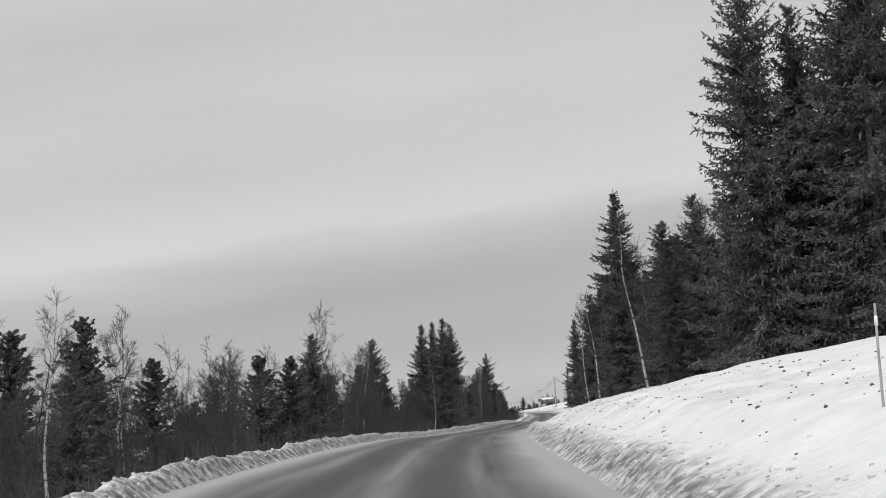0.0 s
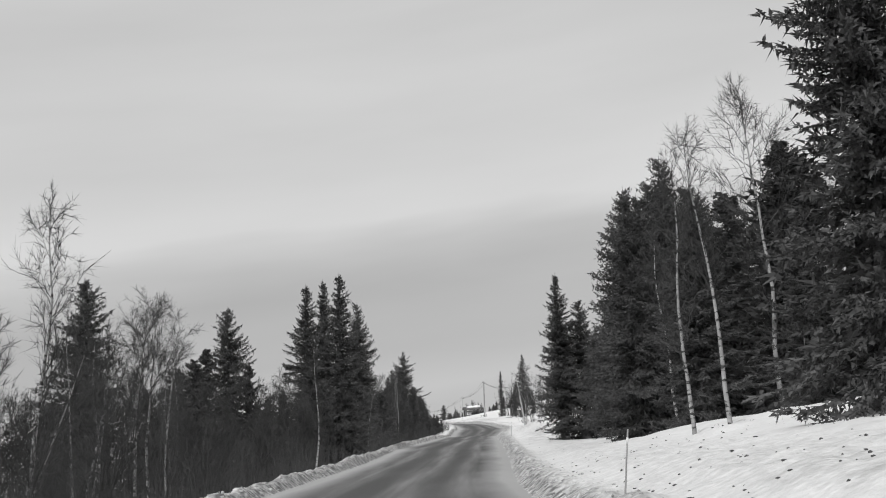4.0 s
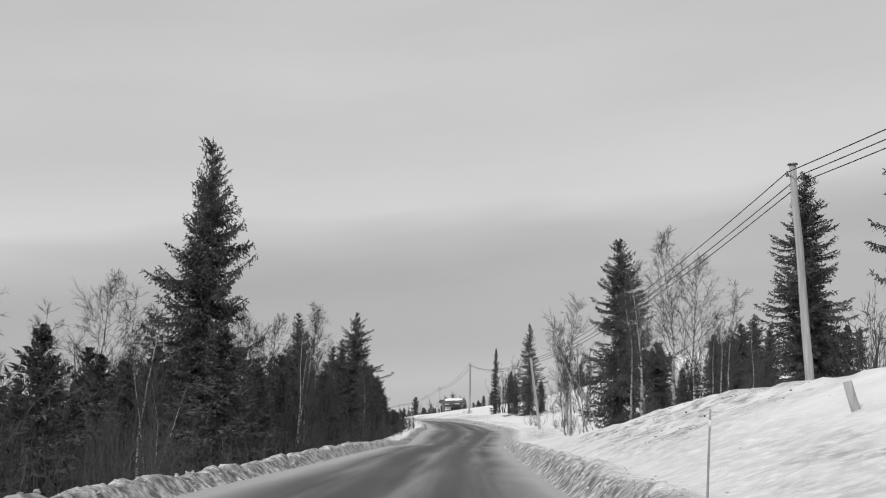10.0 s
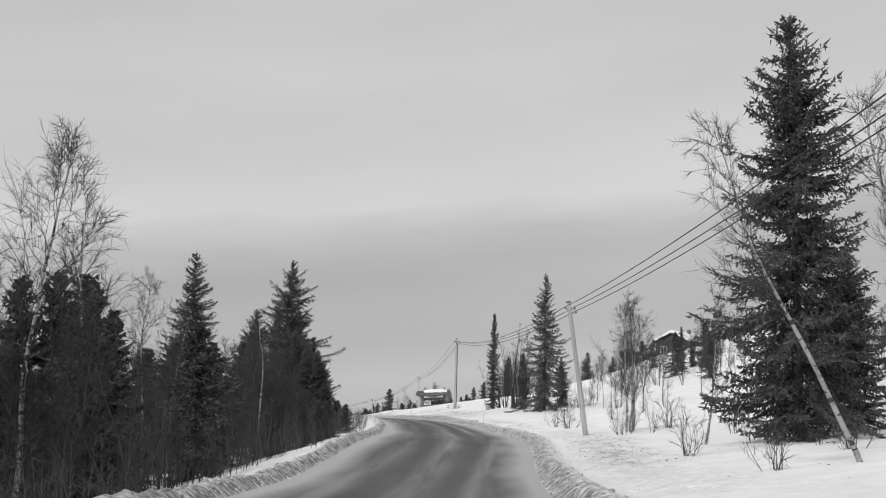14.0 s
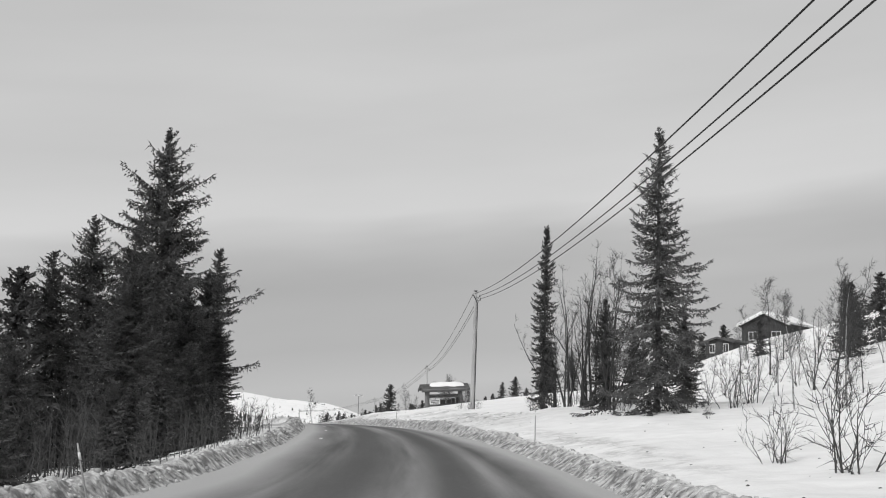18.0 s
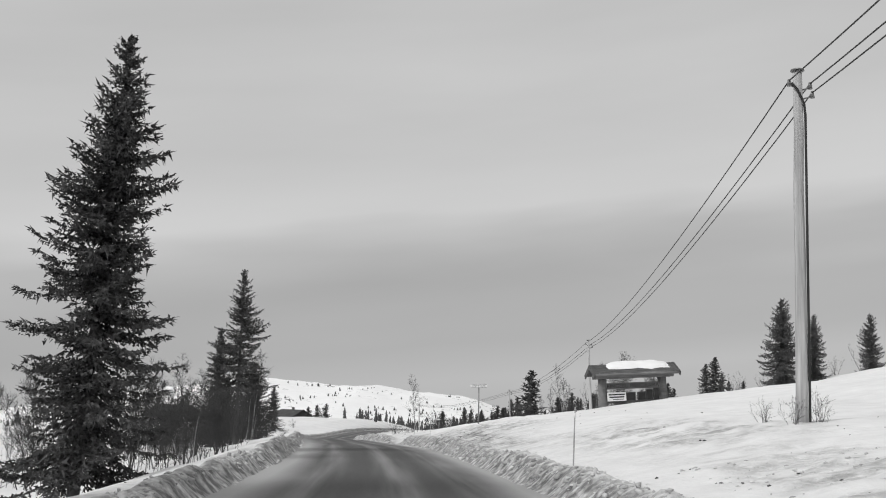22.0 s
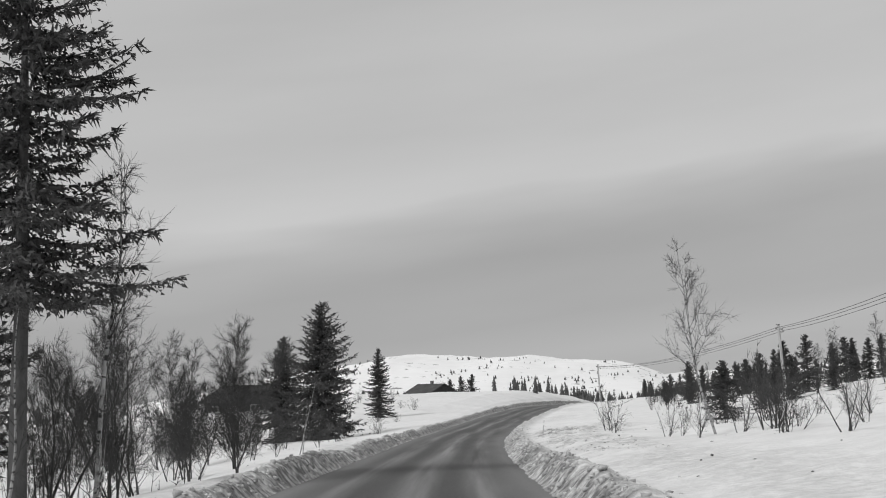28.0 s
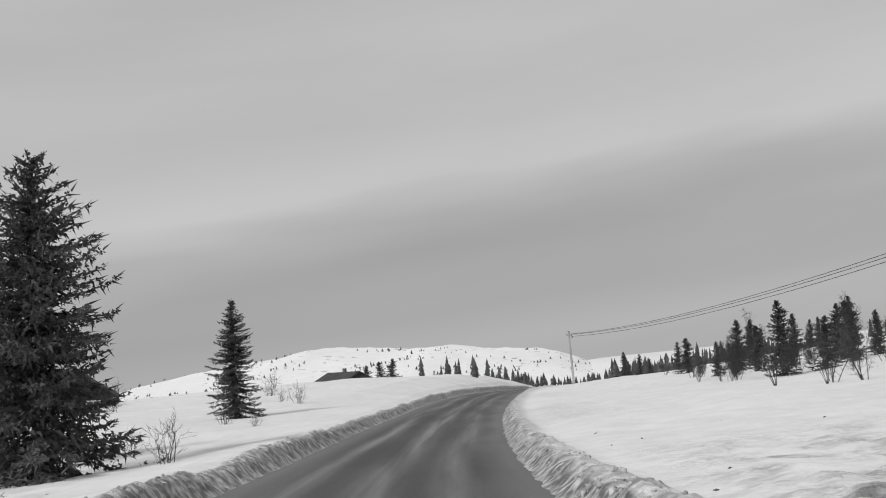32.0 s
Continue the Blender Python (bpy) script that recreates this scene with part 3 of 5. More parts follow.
# ---- trees ----
def spruce(h, rad, seed, clear=0.03, step=0.36, count=8, power=0.65, dens=5.0, droop=0.35, fat=1.0, layered=0.0, pitch=1.15, sprig=0.45, needle="needle", hang=0.3, bare=0.0, tuft=0.12, core=1.0, ragged=0.16, rows=5):
    """A spruce: whorls of drooping boughs, each a fan of side twigs with short needle tufts, round a tapering trunk."""
    rng = np.random.default_rng(abs(seed))
    root = new("spruce")
    P, D, L, R = [], [], [], []

    def add(p, d, ln, r):
        P.append(p); D.append(d); L.append(ln); R.append(r)
    z = h * clear
    lobes = rng.uniform(0, 2 * math.pi, 3)
    down = np.array([0, 0, -1.0])
    ticks = np.linspace(0.12, 0.95, rows)
    while z < h * 0.985:
        u = z / h
        taper = min(1.0, 0.72 + u * 2.2)
        reach = rad * taper * min((1 - u) ** power, 1.7 * (1 - u)) * (1 + layered * math.sin(z * 2 * math.pi / pitch)) + 0.06
        for b in range(count if u < 0.85 else 6):
            if rng.random() < bare * (1 - u):
                continue
            a = rng.uniform(0, 2 * math.pi)
            uneven = 1 + 0.16 * math.sin(a + lobes[0] + z * 0.9) + 0.14 * math.sin(2 * a + lobes[1] - z * 1.7)
            ln = reach * uneven * (1 + ragged * rng.normal()) if b < 0.65 * count else reach * rng.uniform(0.4, 0.8)
            ln = min(max(ln, 0.14), reach * 1.35)
            rise = math.radians(-22 + 50 * u ** 1.3 + rng.normal() * 9)
            o = np.array([math.cos(a), math.sin(a), 0])
            perp = np.array([-o[1], o[0], 0])
            n = max(3, int(ln * dens))
            s = np.linspace(0.08, 1, n)
            zz = ln * (math.tan(rise) * s - droop * s * (1 - u) * (1 - 0.55 * s * s) * 1.2 + 0.12 * s ** 3)
            axis = np.outer(s * ln, o) + np.outer(zz, [0, 0, 1]) + np.array([0, 0, z + rng.normal() * 0.08])
            tang = np.gradient(axis, axis=0)
            tang /= np.linalg.norm(tang, axis=1, keepdims=True)
            small = min(1.0, 0.12 + ln * 0.5)
            for k in (0.0, 0.5):
                add(axis + tang * (k * ln / n), tang + rng.normal(0, 0.25, (n, 3)), np.full(n, 1.1 * ln / n + 0.05), np.full(n, 0.034 * fat) * (1.3 - 0.5 * s))
            for sg in (1, -1):
                d = tang * rng.uniform(0.45, 0.95, (n, 1)) + perp * sg * rng.uniform(0.5, 1.0, (n, 1)) + down * rng.uniform(-0.1, hang * 1.3, (n, 1)) + rng.normal(0, 0.16, (n, 3))
                d /= np.linalg.norm(d, axis=1, keepdims=True)
                lt = (sprig * (1.15 - 0.8 * s) + 0.05) * small * rng.uniform(0.5, 1.25, n)
                for k in ticks:
                    add(axis + d * (lt * k)[:, None] + rng.normal(0, 0.018, (n, 3)), d + rng.normal(0, 0.42, (n, 3)) + down * 0.2 * hang, tuft * small ** 0.5 * rng.uniform(0.6, 1.3, n), np.full(n, 0.034 * fat) * rng.uniform(0.6, 1.35, n))
            for _ in range(2):
                add(axis + rng.normal(0, 0.05, (n, 3)), np.tile(down, (n, 1)) + o * 0.3 + rng.normal(0, 0.4, (n, 3)), rng.uniform(0.07, 0.12 + hang * 0.34, n) * min(1, 0.3 + ln), np.full(n, 0.030 * fat))
        # short dead-looking inner growth that closes the view to the trunk
        k = int(44 * core)
        if k and u < 0.93:
            a = rng.uniform(0, 2 * math.pi, k)
            q = rng.uniform(0.05, 0.5, k) * reach
            add(np.stack([np.cos(a) * q, np.sin(a) * q, z + rng.normal(0, 0.15, k)], 1),
                np.stack([np.cos(a), np.sin(a), rng.uniform(-0.7, 0.1, k)], 1) + rng.normal(0, 0.3, (k, 3)), rng.uniform(0.08, 0.18, k) * (reach + 0.15), rng.uniform(0.03, 0.06, k) * min(1.0, reach))
        z += step * (1 - 0.45 * u) * rng.uniform(0.8, 1.2)
    add(np.tile([0, 0, h * 0.955], (3, 1)), np.tile([0, 0, 1.0], (3, 1)) + rng.normal(0, 0.02, (3, 3)), np.full(3, h * 0.052), np.full(3, 0.028))
    v, f = sprigs(np.concatenate(P), np.concatenate(D), np.concatenate(L), np.concatenate(R), rng)
    part("crown", mesh_of("crown", v, f, M[needle]), None, root)
    part("trunk", rod((0, 0, -0.8), (0, 0, h * 0.98), 0.011 * h + 0.03, 0.012, 8, 8, 0.012, seed), M["bark"], root)
    return root


def stem_mesh(pts, rs, sides, material, name):
    """One connected tapering stem through the given points."""
    pts = np.array(pts)
    d = np.gradient(pts, axis=0)
    _, A, B = frames_of(d)
    ang = np.arange(sides) * 2 * math.pi / sides
    v = (pts[:, None] + (A[:, None] * np.cos(ang)[None, :, None] + B[:, None] * np.sin(ang)[None, :, None]) * np.array(rs)[:, None, None]).reshape(-1, 3)
    i = (np.arange(len(pts) - 1)[:, None] * sides + np.arange(sides)[None]).reshape(-1)
    j = (np.arange(len(pts) - 1)[:, None] * sides + (np.arange(sides)[None] + 1) % sides).reshape(-1)
    return mesh_of(name, v, np.stack([i, j, j + sides, i + sides], 1), material, True)


def limb(rng, p, d, ln, r, n, bendup, segs, wander):
    """A crooked tapering branch; returns its points and radii."""
    pts, rs = [p], [r]
    for i in range(n):
        d = d + np.array([0, 0, bendup]) + rng.normal(0, wander, 3)
        d = d / np.linalg.norm(d)
        p = p + d * ln / n
        pts.append(p); rs.append(r * (1 - (i + 1) / n * 0.85))
    for i in range(n):
        segs.append((pts[i], pts[i + 1], rs[i], rs[i + 1]))
    return pts, rs


def birch(h, seed, spread=0.30, stems=1, limbs=17, second=6, third=6, base=0.28, bark="birch", thick=1.0, lean=0.05, name="birch", upright=1.0):
    """A bare broadleaf: pale stems, ascending limbs and fine twigs."""
    rng = np.random.default_rng(abs(seed))
    root = new(name)
    twig, fine = [], []
    for st in range(stems):
        p = np.array([rng.normal() * 0.18, rng.normal() * 0.18, -0.5]) if stems > 1 else np.array([0, 0, -0.5])
        hh = h * (1 if st == 0 else rng.uniform(0.6, 0.95))
        tiltx = lean if stems == 1 else 0.2
        d0 = np.array([rng.normal() * tiltx, rng.normal() * tiltx, 1.0])
        pts, rs = limb(rng, p, d0 / np.linalg.norm(d0), hh + 0.5, (0.0075 * hh + 0.014) * thick, 12, 0.03, [], 0.05)
        part("trunk", stem_mesh(pts, rs, 7, M[bark], "trunk"), None, root)
        pts, rs = np.array(pts), np.array(rs)
        for k in range(limbs):
            u = base + (1 - base) * (k + rng.random()) / limbs
            i = u * 12
            a = int(min(i, 11))
            q = pts[a] + (pts[a + 1] - pts[a]) * (i - a)
            az = rng.uniform(0, 2 * math.pi)
            up = (rng.uniform(0.45, 1.15) + 0.75 * u) * upright
            d = np.array([math.cos(az), math.sin(az), up])
            ln = hh * spread * (1.2 - u) * rng.uniform(0.6, 1.25) + 0.3
            lp, lr = limb(rng, q, d / np.linalg.norm(d), ln, max(rs[a] * 0.40, 0.009) * thick, 4, 0.12, twig, 0.16)
            for j in range(second):
                b = int(rng.integers(1, 4))
                q2 = lp[b] + (lp[b + 1] - lp[b]) * rng.random()
                d2 = (lp[b] - lp[b - 1]) / np.linalg.norm(lp[b] - lp[b - 1]) + rng.normal(0, 0.55, 3) + np.array([0, 0, 0.12])
                p2, r2 = limb(rng, q2, d2 / np.linalg.norm(d2), ln * rng.uniform(0.3, 0.55) + 0.12, 0.0075 * thick, 2, 0.04, twig, 0.2)
                for _ in range(third):
                    w = rng.random()
                    q3 = p2[1] + (p2[2] - p2[1]) * w if rng.random() < 0.6 else p2[0] + (p2[1] - p2[0]) * w
                    d3 = (p2[2] - p2[0]) / np.linalg.norm(p2[2] - p2[0]) + rng.normal(0, 0.55, 3) + np.array([0, 0, 0.02])
                    limb(rng, q3, d3 / np.linalg.norm(d3), ln * rng.uniform(0.10, 0.26) + 0.14, 0.0062 * thick, 1, 0, fine, 0.0)
    a, b, r0, r1 = (np.array(k) for k in zip(*twig))
    v, f = tubes(a, b, r0, r1, 3)
    a, b, r0, r1 = (np.array(k) for k in zip(*fine))
    v2, f2 = thorns(a, b, r0)
    part("crown", mesh_of("crown", np.concatenate([v, v2]), f.tolist() + (f2 + len(v)).tolist(), M["twig"]), None, root)
    return root


SPRUCE = [
    (12.0, spruce(12, 2.75, 1, hang=0.5, ragged=0.2, count=11, dens=7, fat=1.02, power=0.78)),
    (12.0, spruce(12, 1.5, 2, power=0.48, sprig=0.40, hang=0.45, ragged=0.2, step=0.33, count=11, dens=7, fat=1.02)),
    (14.0, spruce(14, 3.7, 3, step=0.44, count=13, layered=0.20, pitch=1.3, droop=0.45, hang=0.8, power=0.85, sprig=0.6, dens=7.5, fat=1.05, ragged=0.18, core=1.4)),
    (12.0, spruce(12, 2.6, 4, step=0.42, count=9, dens=7, sprig=0.44, fat=0.85, tuft=0.14, needle="needle_grey", droop=0.4, hang=0.5, bare=0.1, power=0.95, core=0.6, layered=0.15, ragged=0.26)),
    (9.0, spruce(9, 0.85, 5, step=0.24, count=7, power=0.55, dens=8, sprig=0.24, hang=0.5, ragged=0.3, core=0.7, fat=1.1)),
    (6.0, spruce(6, 2.0, 6, step=0.24, count=13, dens=7, power=0.82, sprig=0.36, hang=0.35, fat=0.85, tuft=0.10)),
    (13.0, spruce(13, 1.85, 7, clear=0.33, step=0.36, count=9, power=0.35, layered=0.2, dens=7, fat=1.0, bare=0.15, hang=0.6, core=0.4, sprig=0.42, ragged=0.24)),
    (8.0, spruce(8, 1.9, 8, step=0.46, count=8, dens=3.2, fat=2.2, tuft=0.28, sprig=0.5, core=1.2, rows=3, power=0.75)),
    (8.0, spruce(8, 2.3, 9, step=0.48, count=8, dens=3.0, fat=2.3, tuft=0.30, sprig=0.55, core=1.2, rows=3, power=0.8)),
    (12.0, spruce(12, 2.55, 10, layered=0.12, power=0.72, hang=0.5, ragged=0.2, count=11, dens=7, fat=1.02)),
    (14.0, spruce(14, 3.1, 11, step=0.48, count=11, layered=0.34, pitch=1.5, droop=0.42, hang=0.75, dens=7, power=0.40, fat=1.0, bare=0.05, core=0.9, sprig=0.55, ragged=0.22)),
    (7.0, spruce(7, 1.55, 12, step=0.42, count=8, dens=3.6, fat=2.1, tuft=0.25, core=1.1, rows=3, power=0.75)),
    (13.0, spruce(13, 3.1, 13, step=0.40, count=11, dens=7, power=0.95, sprig=0.44, fat=0.9, tuft=0.12, droop=0.2, hang=0.4, core=0.9, ragged=0.16)),
    (12.5, spruce(12.5, 1.75, 14, clear=0.08, step=0.34, count=12, power=0.55, dens=7, hang=0.5, sprig=0.42, ragged=0.2, fat=1.1)),
]
BIRCH = [
    (8.0, birch(8, 21, spread=0.27, limbs=20, second=7, third=8)),
    (8.0, birch(8, 22, spread=0.22, limbs=22, second=7, third=8)),
    (8.5, birch(8.5, 23, spread=0.22, limbs=20, base=0.4, lean=0.07, second=7, third=8)),
    (7.0, birch(7, 24, spread=0.31, stems=2, limbs=13, second=6, third=8)),
    (8.0, birch(8, 25, spread=0.21, stems=3, limbs=11, second=5, third=7)),
    (9.5, birch(9.5, 26, spread=0.33, limbs=26, second=9, third=9, base=0.22)),
    (6.0, birch(6, 27, spread=0.26, stems=5, limbs=8, second=4, third=4, base=0.12, bark="twig", name="shrub")),
    (1.2, birch(1.2, 28, spread=0.5, stems=7, limbs=4, second=2, third=3, base=0.15, bark="twig", thick=0.9, name="bush")),
    (8.0, birch(8, 29, spread=0.22, stems=5, limbs=9, second=5, third=4, base=0.2, bark="twig", upright=1.5, name="shrub")),
    (5.0, birch(5, 31, spread=0.26, stems=3, limbs=24, second=8, third=9, base=0.14, bark="twig", thick=0.8, upright=1.15, lean=0.1)),
]
LABEL = {"spruce": ("dark spruce rising from the snow", "spruce"), "birch": ("bare birch with pale bark standing in snow", "birch"),
         "shrub": ("bare multi-stemmed shrub standing in the snow", "shrub"), "bush": ("low bare bush poking out of the snow", "bush")}
USED = set()
WOODS = []


def plant(kind, n, x, y, h, turn=None, wide=1.0, label="", tilt=(0, 0), group="", sink=0.0):
    """Sets a tree of that kind and height h on the snow at x, y."""
    h0, src = kind[n]
    rng = random.Random(int(x * 131 + y * 977))
    turn = rng.uniform(0, 360) if turn is None else turn
    m = pose(x, y, gz(x, y) - sink, tilt[0], tilt[1], turn) @ Matrix.Diagonal((h / h0 * wide, h / h0 * wide, h / h0, 1))
    if (id(kind), n) in USED:
        ob = copy_thing(src, m @ Matrix.Diagonal((*(1 / v for v in src.scale), 1)))
    else:
        ob = src
        ob.matrix_basis = m
        USED.add((id(kind), n))
    base = src.name.split(".")[0]
    size = {"spruce": ("small young ", "", "tall old "), "birch": ("small ", "", "tall "), "shrub": ("low ", "", "tall "), "bush": ("", "", "")}[base]
    return tagged(ob, label or size[(h > 4.2) + (h > 8.5) if base != "shrub" else (h > 1.8) + (h > 3.6)] + LABEL[base][0], LABEL[base][1], group or {"spruce": "spruces along the road", "birch": "birches along the road"}.get(base, "shrubs beside the road"))


def bulk(kind, n, x, y, h, wide):
    """A tree deep in the woods, one of many that cannot be told apart."""
    k = h / kind[n][0]
    WOODS.append((kind is BIRCH, n, pose(x, y, gz(x, y), 0, 0, x * 97 % 360) @ Matrix.Diagonal((k * wide, k * wide, k, 1))))


def tip(kind, n, x, y, z, **k):
    """The same, by the height of its tip."""
    return plant(kind, n, x, y, z - gz(x, y), **k)


# ---- spruces and birches that stand out ----
def forest():
    S, B = SPRUCE, BIRCH
    # left of the road: kind, place, height of the tip, breadth
    for n, x, y, z, w in ((1, -2.1, 123.6, 10.7, 1.0), (1, -0.9, 123.0, 10.9, .9), (1, 0.2, 121.3, 11.1, 1.0), (2, 1.2, 172.9, 14.8, .80), (9, -6.2, 219.0, 8.4, 1.1), (9, -5.2, 219.6, 7.6, 1.1), (9, -7.5, 124.9, 9.4, 1.0),
                          (7, -9.1, 125.8, 6.6, 1.0), (9, -11.2, 100.2, 8.3, 1.1), (8, -14.3, 144.8, 6.4, 1.0), (12, 2.55, 256.4, 13.7, 1.05),
                          (10, 10.0, 270.5, 15.2, 1.0), (0, 6.8, 269.5, 10.3, 1.0), (0, 7.2, 261.5, 7.4, 1.1), (9, 8.0, 284.0, 12.4, .8), (1, 12.2, 272.0, 8.2, 1.1), (9, 13.2, 236.0, 1.5, 1.2), (9, 12.6, 222.0, 1.3, 1.3), (0, 11.4, 217.0, 1.6, 1.3), (9, 10.8, 226.5, 2.2, 1.2), (9, 13.2, 229.0, 1.0, 1.3), (0, 12.0, 241.0, 2.4, 1.3), (9, 10.5, 237.0, 3.0, 1.2), (9, 13.6, 244.5, 1.6, 1.3), (0, 9.6, 246.0, 4.0, 1.2),
                          (9, 12.8, 262.0, 6.3, 1.2), (0, 11.0, 259.0, 8.0, 1.2), (9, 13.3, 268.5, 5.4, 1.2), (9, 12.0, 254.0, 6.0, 1.2), (9, 13.6, 258.0, 3.6, 1.3), (0, 11.6, 266.5, 7.5, 1.3),
                          (6, 1.9, 345.6, 11.8, 1.15), (1, 0.3, 346.0, 7.5, 1.15), (5, -9.2, 403.0, 6.7, 1.1), (1, -12.6, 434.3, 4.5, 1.55), (5, -13.9, 408.5, 4.6, 1.0)):
        tip(S, n, x, y, z, wide=w)
    tip(S, 13, 9.35, 293.0, 12.5, turn=0, wide=1.12, tilt=(0, 3))
    # right of the road
    for n, x, y, z, w in ((1, 10.6, 66.3, 13.1, 1.15), (0, 15.5, 67.7, 12.9, 1.0), (1, 13.4, 113.9, 9.7, 1.0), (0, 14.9, 114.6, 8.1, 1.15), (0, 14.3, 95.1, 11.2, 1.0), (9, 18.4, 101.0, 11.8, 1.1),
                          (0, 29.3, 200.1, 14.9, 1.0), (3, 32.0, 257.9, 13.1, 1.0), (4, 28.9, 266.7, 10.4, .72), (1, 31.1, 263.4, 6.7, 1.3), (0, 24.2, 153.7, 9.6, 1.0), (2, 26.4, 146.7, 14.0, .9),
                          (11, 24.8, 367.7, 5.6, 1.2), (0, 13.0, 46.0, 18.0, .86), (0, 12.7, 49.5, 9.0, .9), (0, 15.4, 47.8, 17.0, .85), (0, 16.6, 43.5, 19.0, 1.0), (0, 16.4, 50.0, 15.0, .9), (0, 15.4, 53.0, 10.5, .9), (9, 11.4, 57.0, 9.6, 1.2), (9, 11.0, 54.5, 8.0, 1.1), (1, 54.3, 290.0, 12.0, 1.1), (1, 56.2, 292.0, 10.6, 1.2), (9, 34.2, 270.5, 5.8, 1.1), (9, 32.6, 195.0, 4.8, 1.3), (9, 34.6, 199.0, 5.2, 1.3), (9, 38.0, 198.0, 8.4, 1.3), (0, 41.0, 203.0, 9.6, 1.1), (9, 44.0, 199.0, 9.0, 1.3), (9, 35.0, 192.0, 7.0, 1.3), (0, 40.5, 211.0, 8.6, 1.1), (0, 47.0, 215.0, 10.0, 1.1), (9, 36.0, 212.0, 7.4, 1.2), (9, 33.5, 205.0, 7.4, 1.1), (0, 18.0, 47.0, 19.0, 1.2), (9, 17.8, 60.0, 8.5, 1.1), (9, 15.2, 62.5, 8.5, 1.1), (0, 19.0, 55.0, 13.0, 1.1),
                          (0, 13.8, 77.5, 6.3, 1.1), (9, 12.8, 84.0, 8.6, 1.2), (0, 12.0, 89.5, 9.5, 1.1), (9, 13.0, 92.0, 10.0, 1.1), (0, 16.8, 96.0, 10.5, 1.0),
                          (2, 17.5, 104.0, 14.5, 1.0), (0, 19.0, 109.0, 13.0, 1.2), (0, 22.0, 99.0, 14.0, 1.2), (0, 28.2, 146.5, 18.0, .75), (9, 25.2, 142.5, 7.0, 1.2), (9, 28.6, 143.0, 9.0, 1.2),
                          (0, 19.5, 111.0, 14.5, 1.2), (9, 25.8, 157.0, 7.0, 1.2), (9, 15.8, 110.0, 8.0, 1.1), (9, 17.5, 113.0, 8.6, 1.2), (9, 16.4, 117.5, 6.0, 1.2), (0, 34.3, 262.0, 6.3, 1.0), (5, 43.5, 349.0, 11.0, .85), (5, 47.0, 352.8, 10.2, .7), (11, 42.2, 368.6, 7.4, 1.2), (11, 38.3, 352.7, 6.0, 1.0), (11, 40.2, 353.0, 4.7, 1.1), (11, 41.6, 354.0, 4.8, 1.1), (9, 72.6, 415.9, 16.6, .9), (9, 83.0, 433.0, 16.8, .9), (2, 15.6, 104.6, 13.0, .9), (0, 19.6, 107.0, 13.4, 1.1)):
        tip(S, n, x, y, z, wide=w)
    for n, x, y, h in ((2, -9.0, 84.2, 11.4), (0, -3.3, 160.3, 7.5), (5, 3.4, 190.0, 9.6), (5, 5.6, 195.4, 10.6), (1, 6.5, 198.4, 9.8), (0, 5.2, 188.0, 8.2), (5, -3.6, 171.0, 10.4), (0, -2.4, 173.0, 9.6), (1, 26.8, 202.1, 5.2), 
                       (5, 25.4, 179.8, 9.0), (2, 27.6, 190.3, 9.0), (3, 20.5, 172.3, 6.0), (2, 20.0, 174.0, 7.0), (5, 21.4, 160.2, 6.9), (0, 24.2, 162.0, 5.0), (2, 24.8, 164.5, 4.5), (5, 26.2, 173.0, 8.2), (1, 27.5, 186.0, 8.0), (0, 33.0, 191.0, 6.5), (1, 35.0, 188.0, 6.0),
                       (2, 10.1, 73.4, 7.0), (1, 9.5, 74.4, 6.5), (1, 12.7, 86.6, 7.0), (5, 15.2, 56.0, 10.5), (1, 16.4, 58.5, 10.0), (5, 17.0, 72.0, 11.5), (2, 15.3, 102.9, 7.0), (1, 15.6, 103.2, 7.0), (5, 15.5, 84.0, 11.0),
                       (8, 30.4, 264.9, 7.0), (8, 30.9, 261.5, 6.2), (8, 29.8, 268.0, 5.0), (8, 30.0, 266.0, 6.2), (8, 31.0, 265.6, 6.4), (1, 31.4, 264.0, 6.6), (9, 31.2, 347.5, 4.4), (0, 28.1, 368.8, 3.6), (1, 30.6, 366.0, 3.4), (3, 25.6, 333.5, 3.0), (9, 34.0, 352.0, 3.6), (3, 28.5, 218.5, 6.5), (5, 29.5, 221.0, 6.5), (9, -1.4, 361.1, 4.6), (9, -0.4, 362.5, 4.9), (9, -2.6, 363.5, 4.0), (9, -3.6, 357.5, 3.8), (0, -13.8, 396.7, 4.0),
                       (9, 4.5, 329.5, 4.7), (9, 2.8, 331.0, 4.4), (9, 0.5, 336.0, 4.2), (9, -2.5, 340.0, 5.0), (9, 6.0, 323.0, 3.8), (9, 7.6, 318.0, 3.2), (9, 3.4, 321.0, 4.0), (6, 1.4, 347.5, 3.8), (2, 2.9, 346.6, 6.6), (3, -0.7, 348.0, 5.0), (0, -0.9, 104.5, 6.3), (3, 33.3, 269.0, 5.0), (9, 1.5, 350.0, 4.2), (9, 0.2, 353.0, 4.4), (9, -1.2, 352.0, 4.0), (9, 2.2, 356.0, 3.0), (9, -4.0, 366.0, 3.6), (3, -0.9, 371.6, 3.2), (9, -6.0, 380.0, 3.0), (9, -8.0, 376.0, 3.4), (9, -10.0, 384.0, 3.0), (9, -5.0, 388.0, 2.2), (9, -3.5, 376.0, 2.0), (1, 34.5, 208.0, 6.5), (3, 31.5, 205.0, 6.0), (2, 33.0, 214.0, 6.0), (3, 37.0, 216.0, 6.0)):
        plant(B, n, x, y, h)
    plant(B, 2, 9.1, 51.3, 7.3, turn=0, tilt=(0, -5))
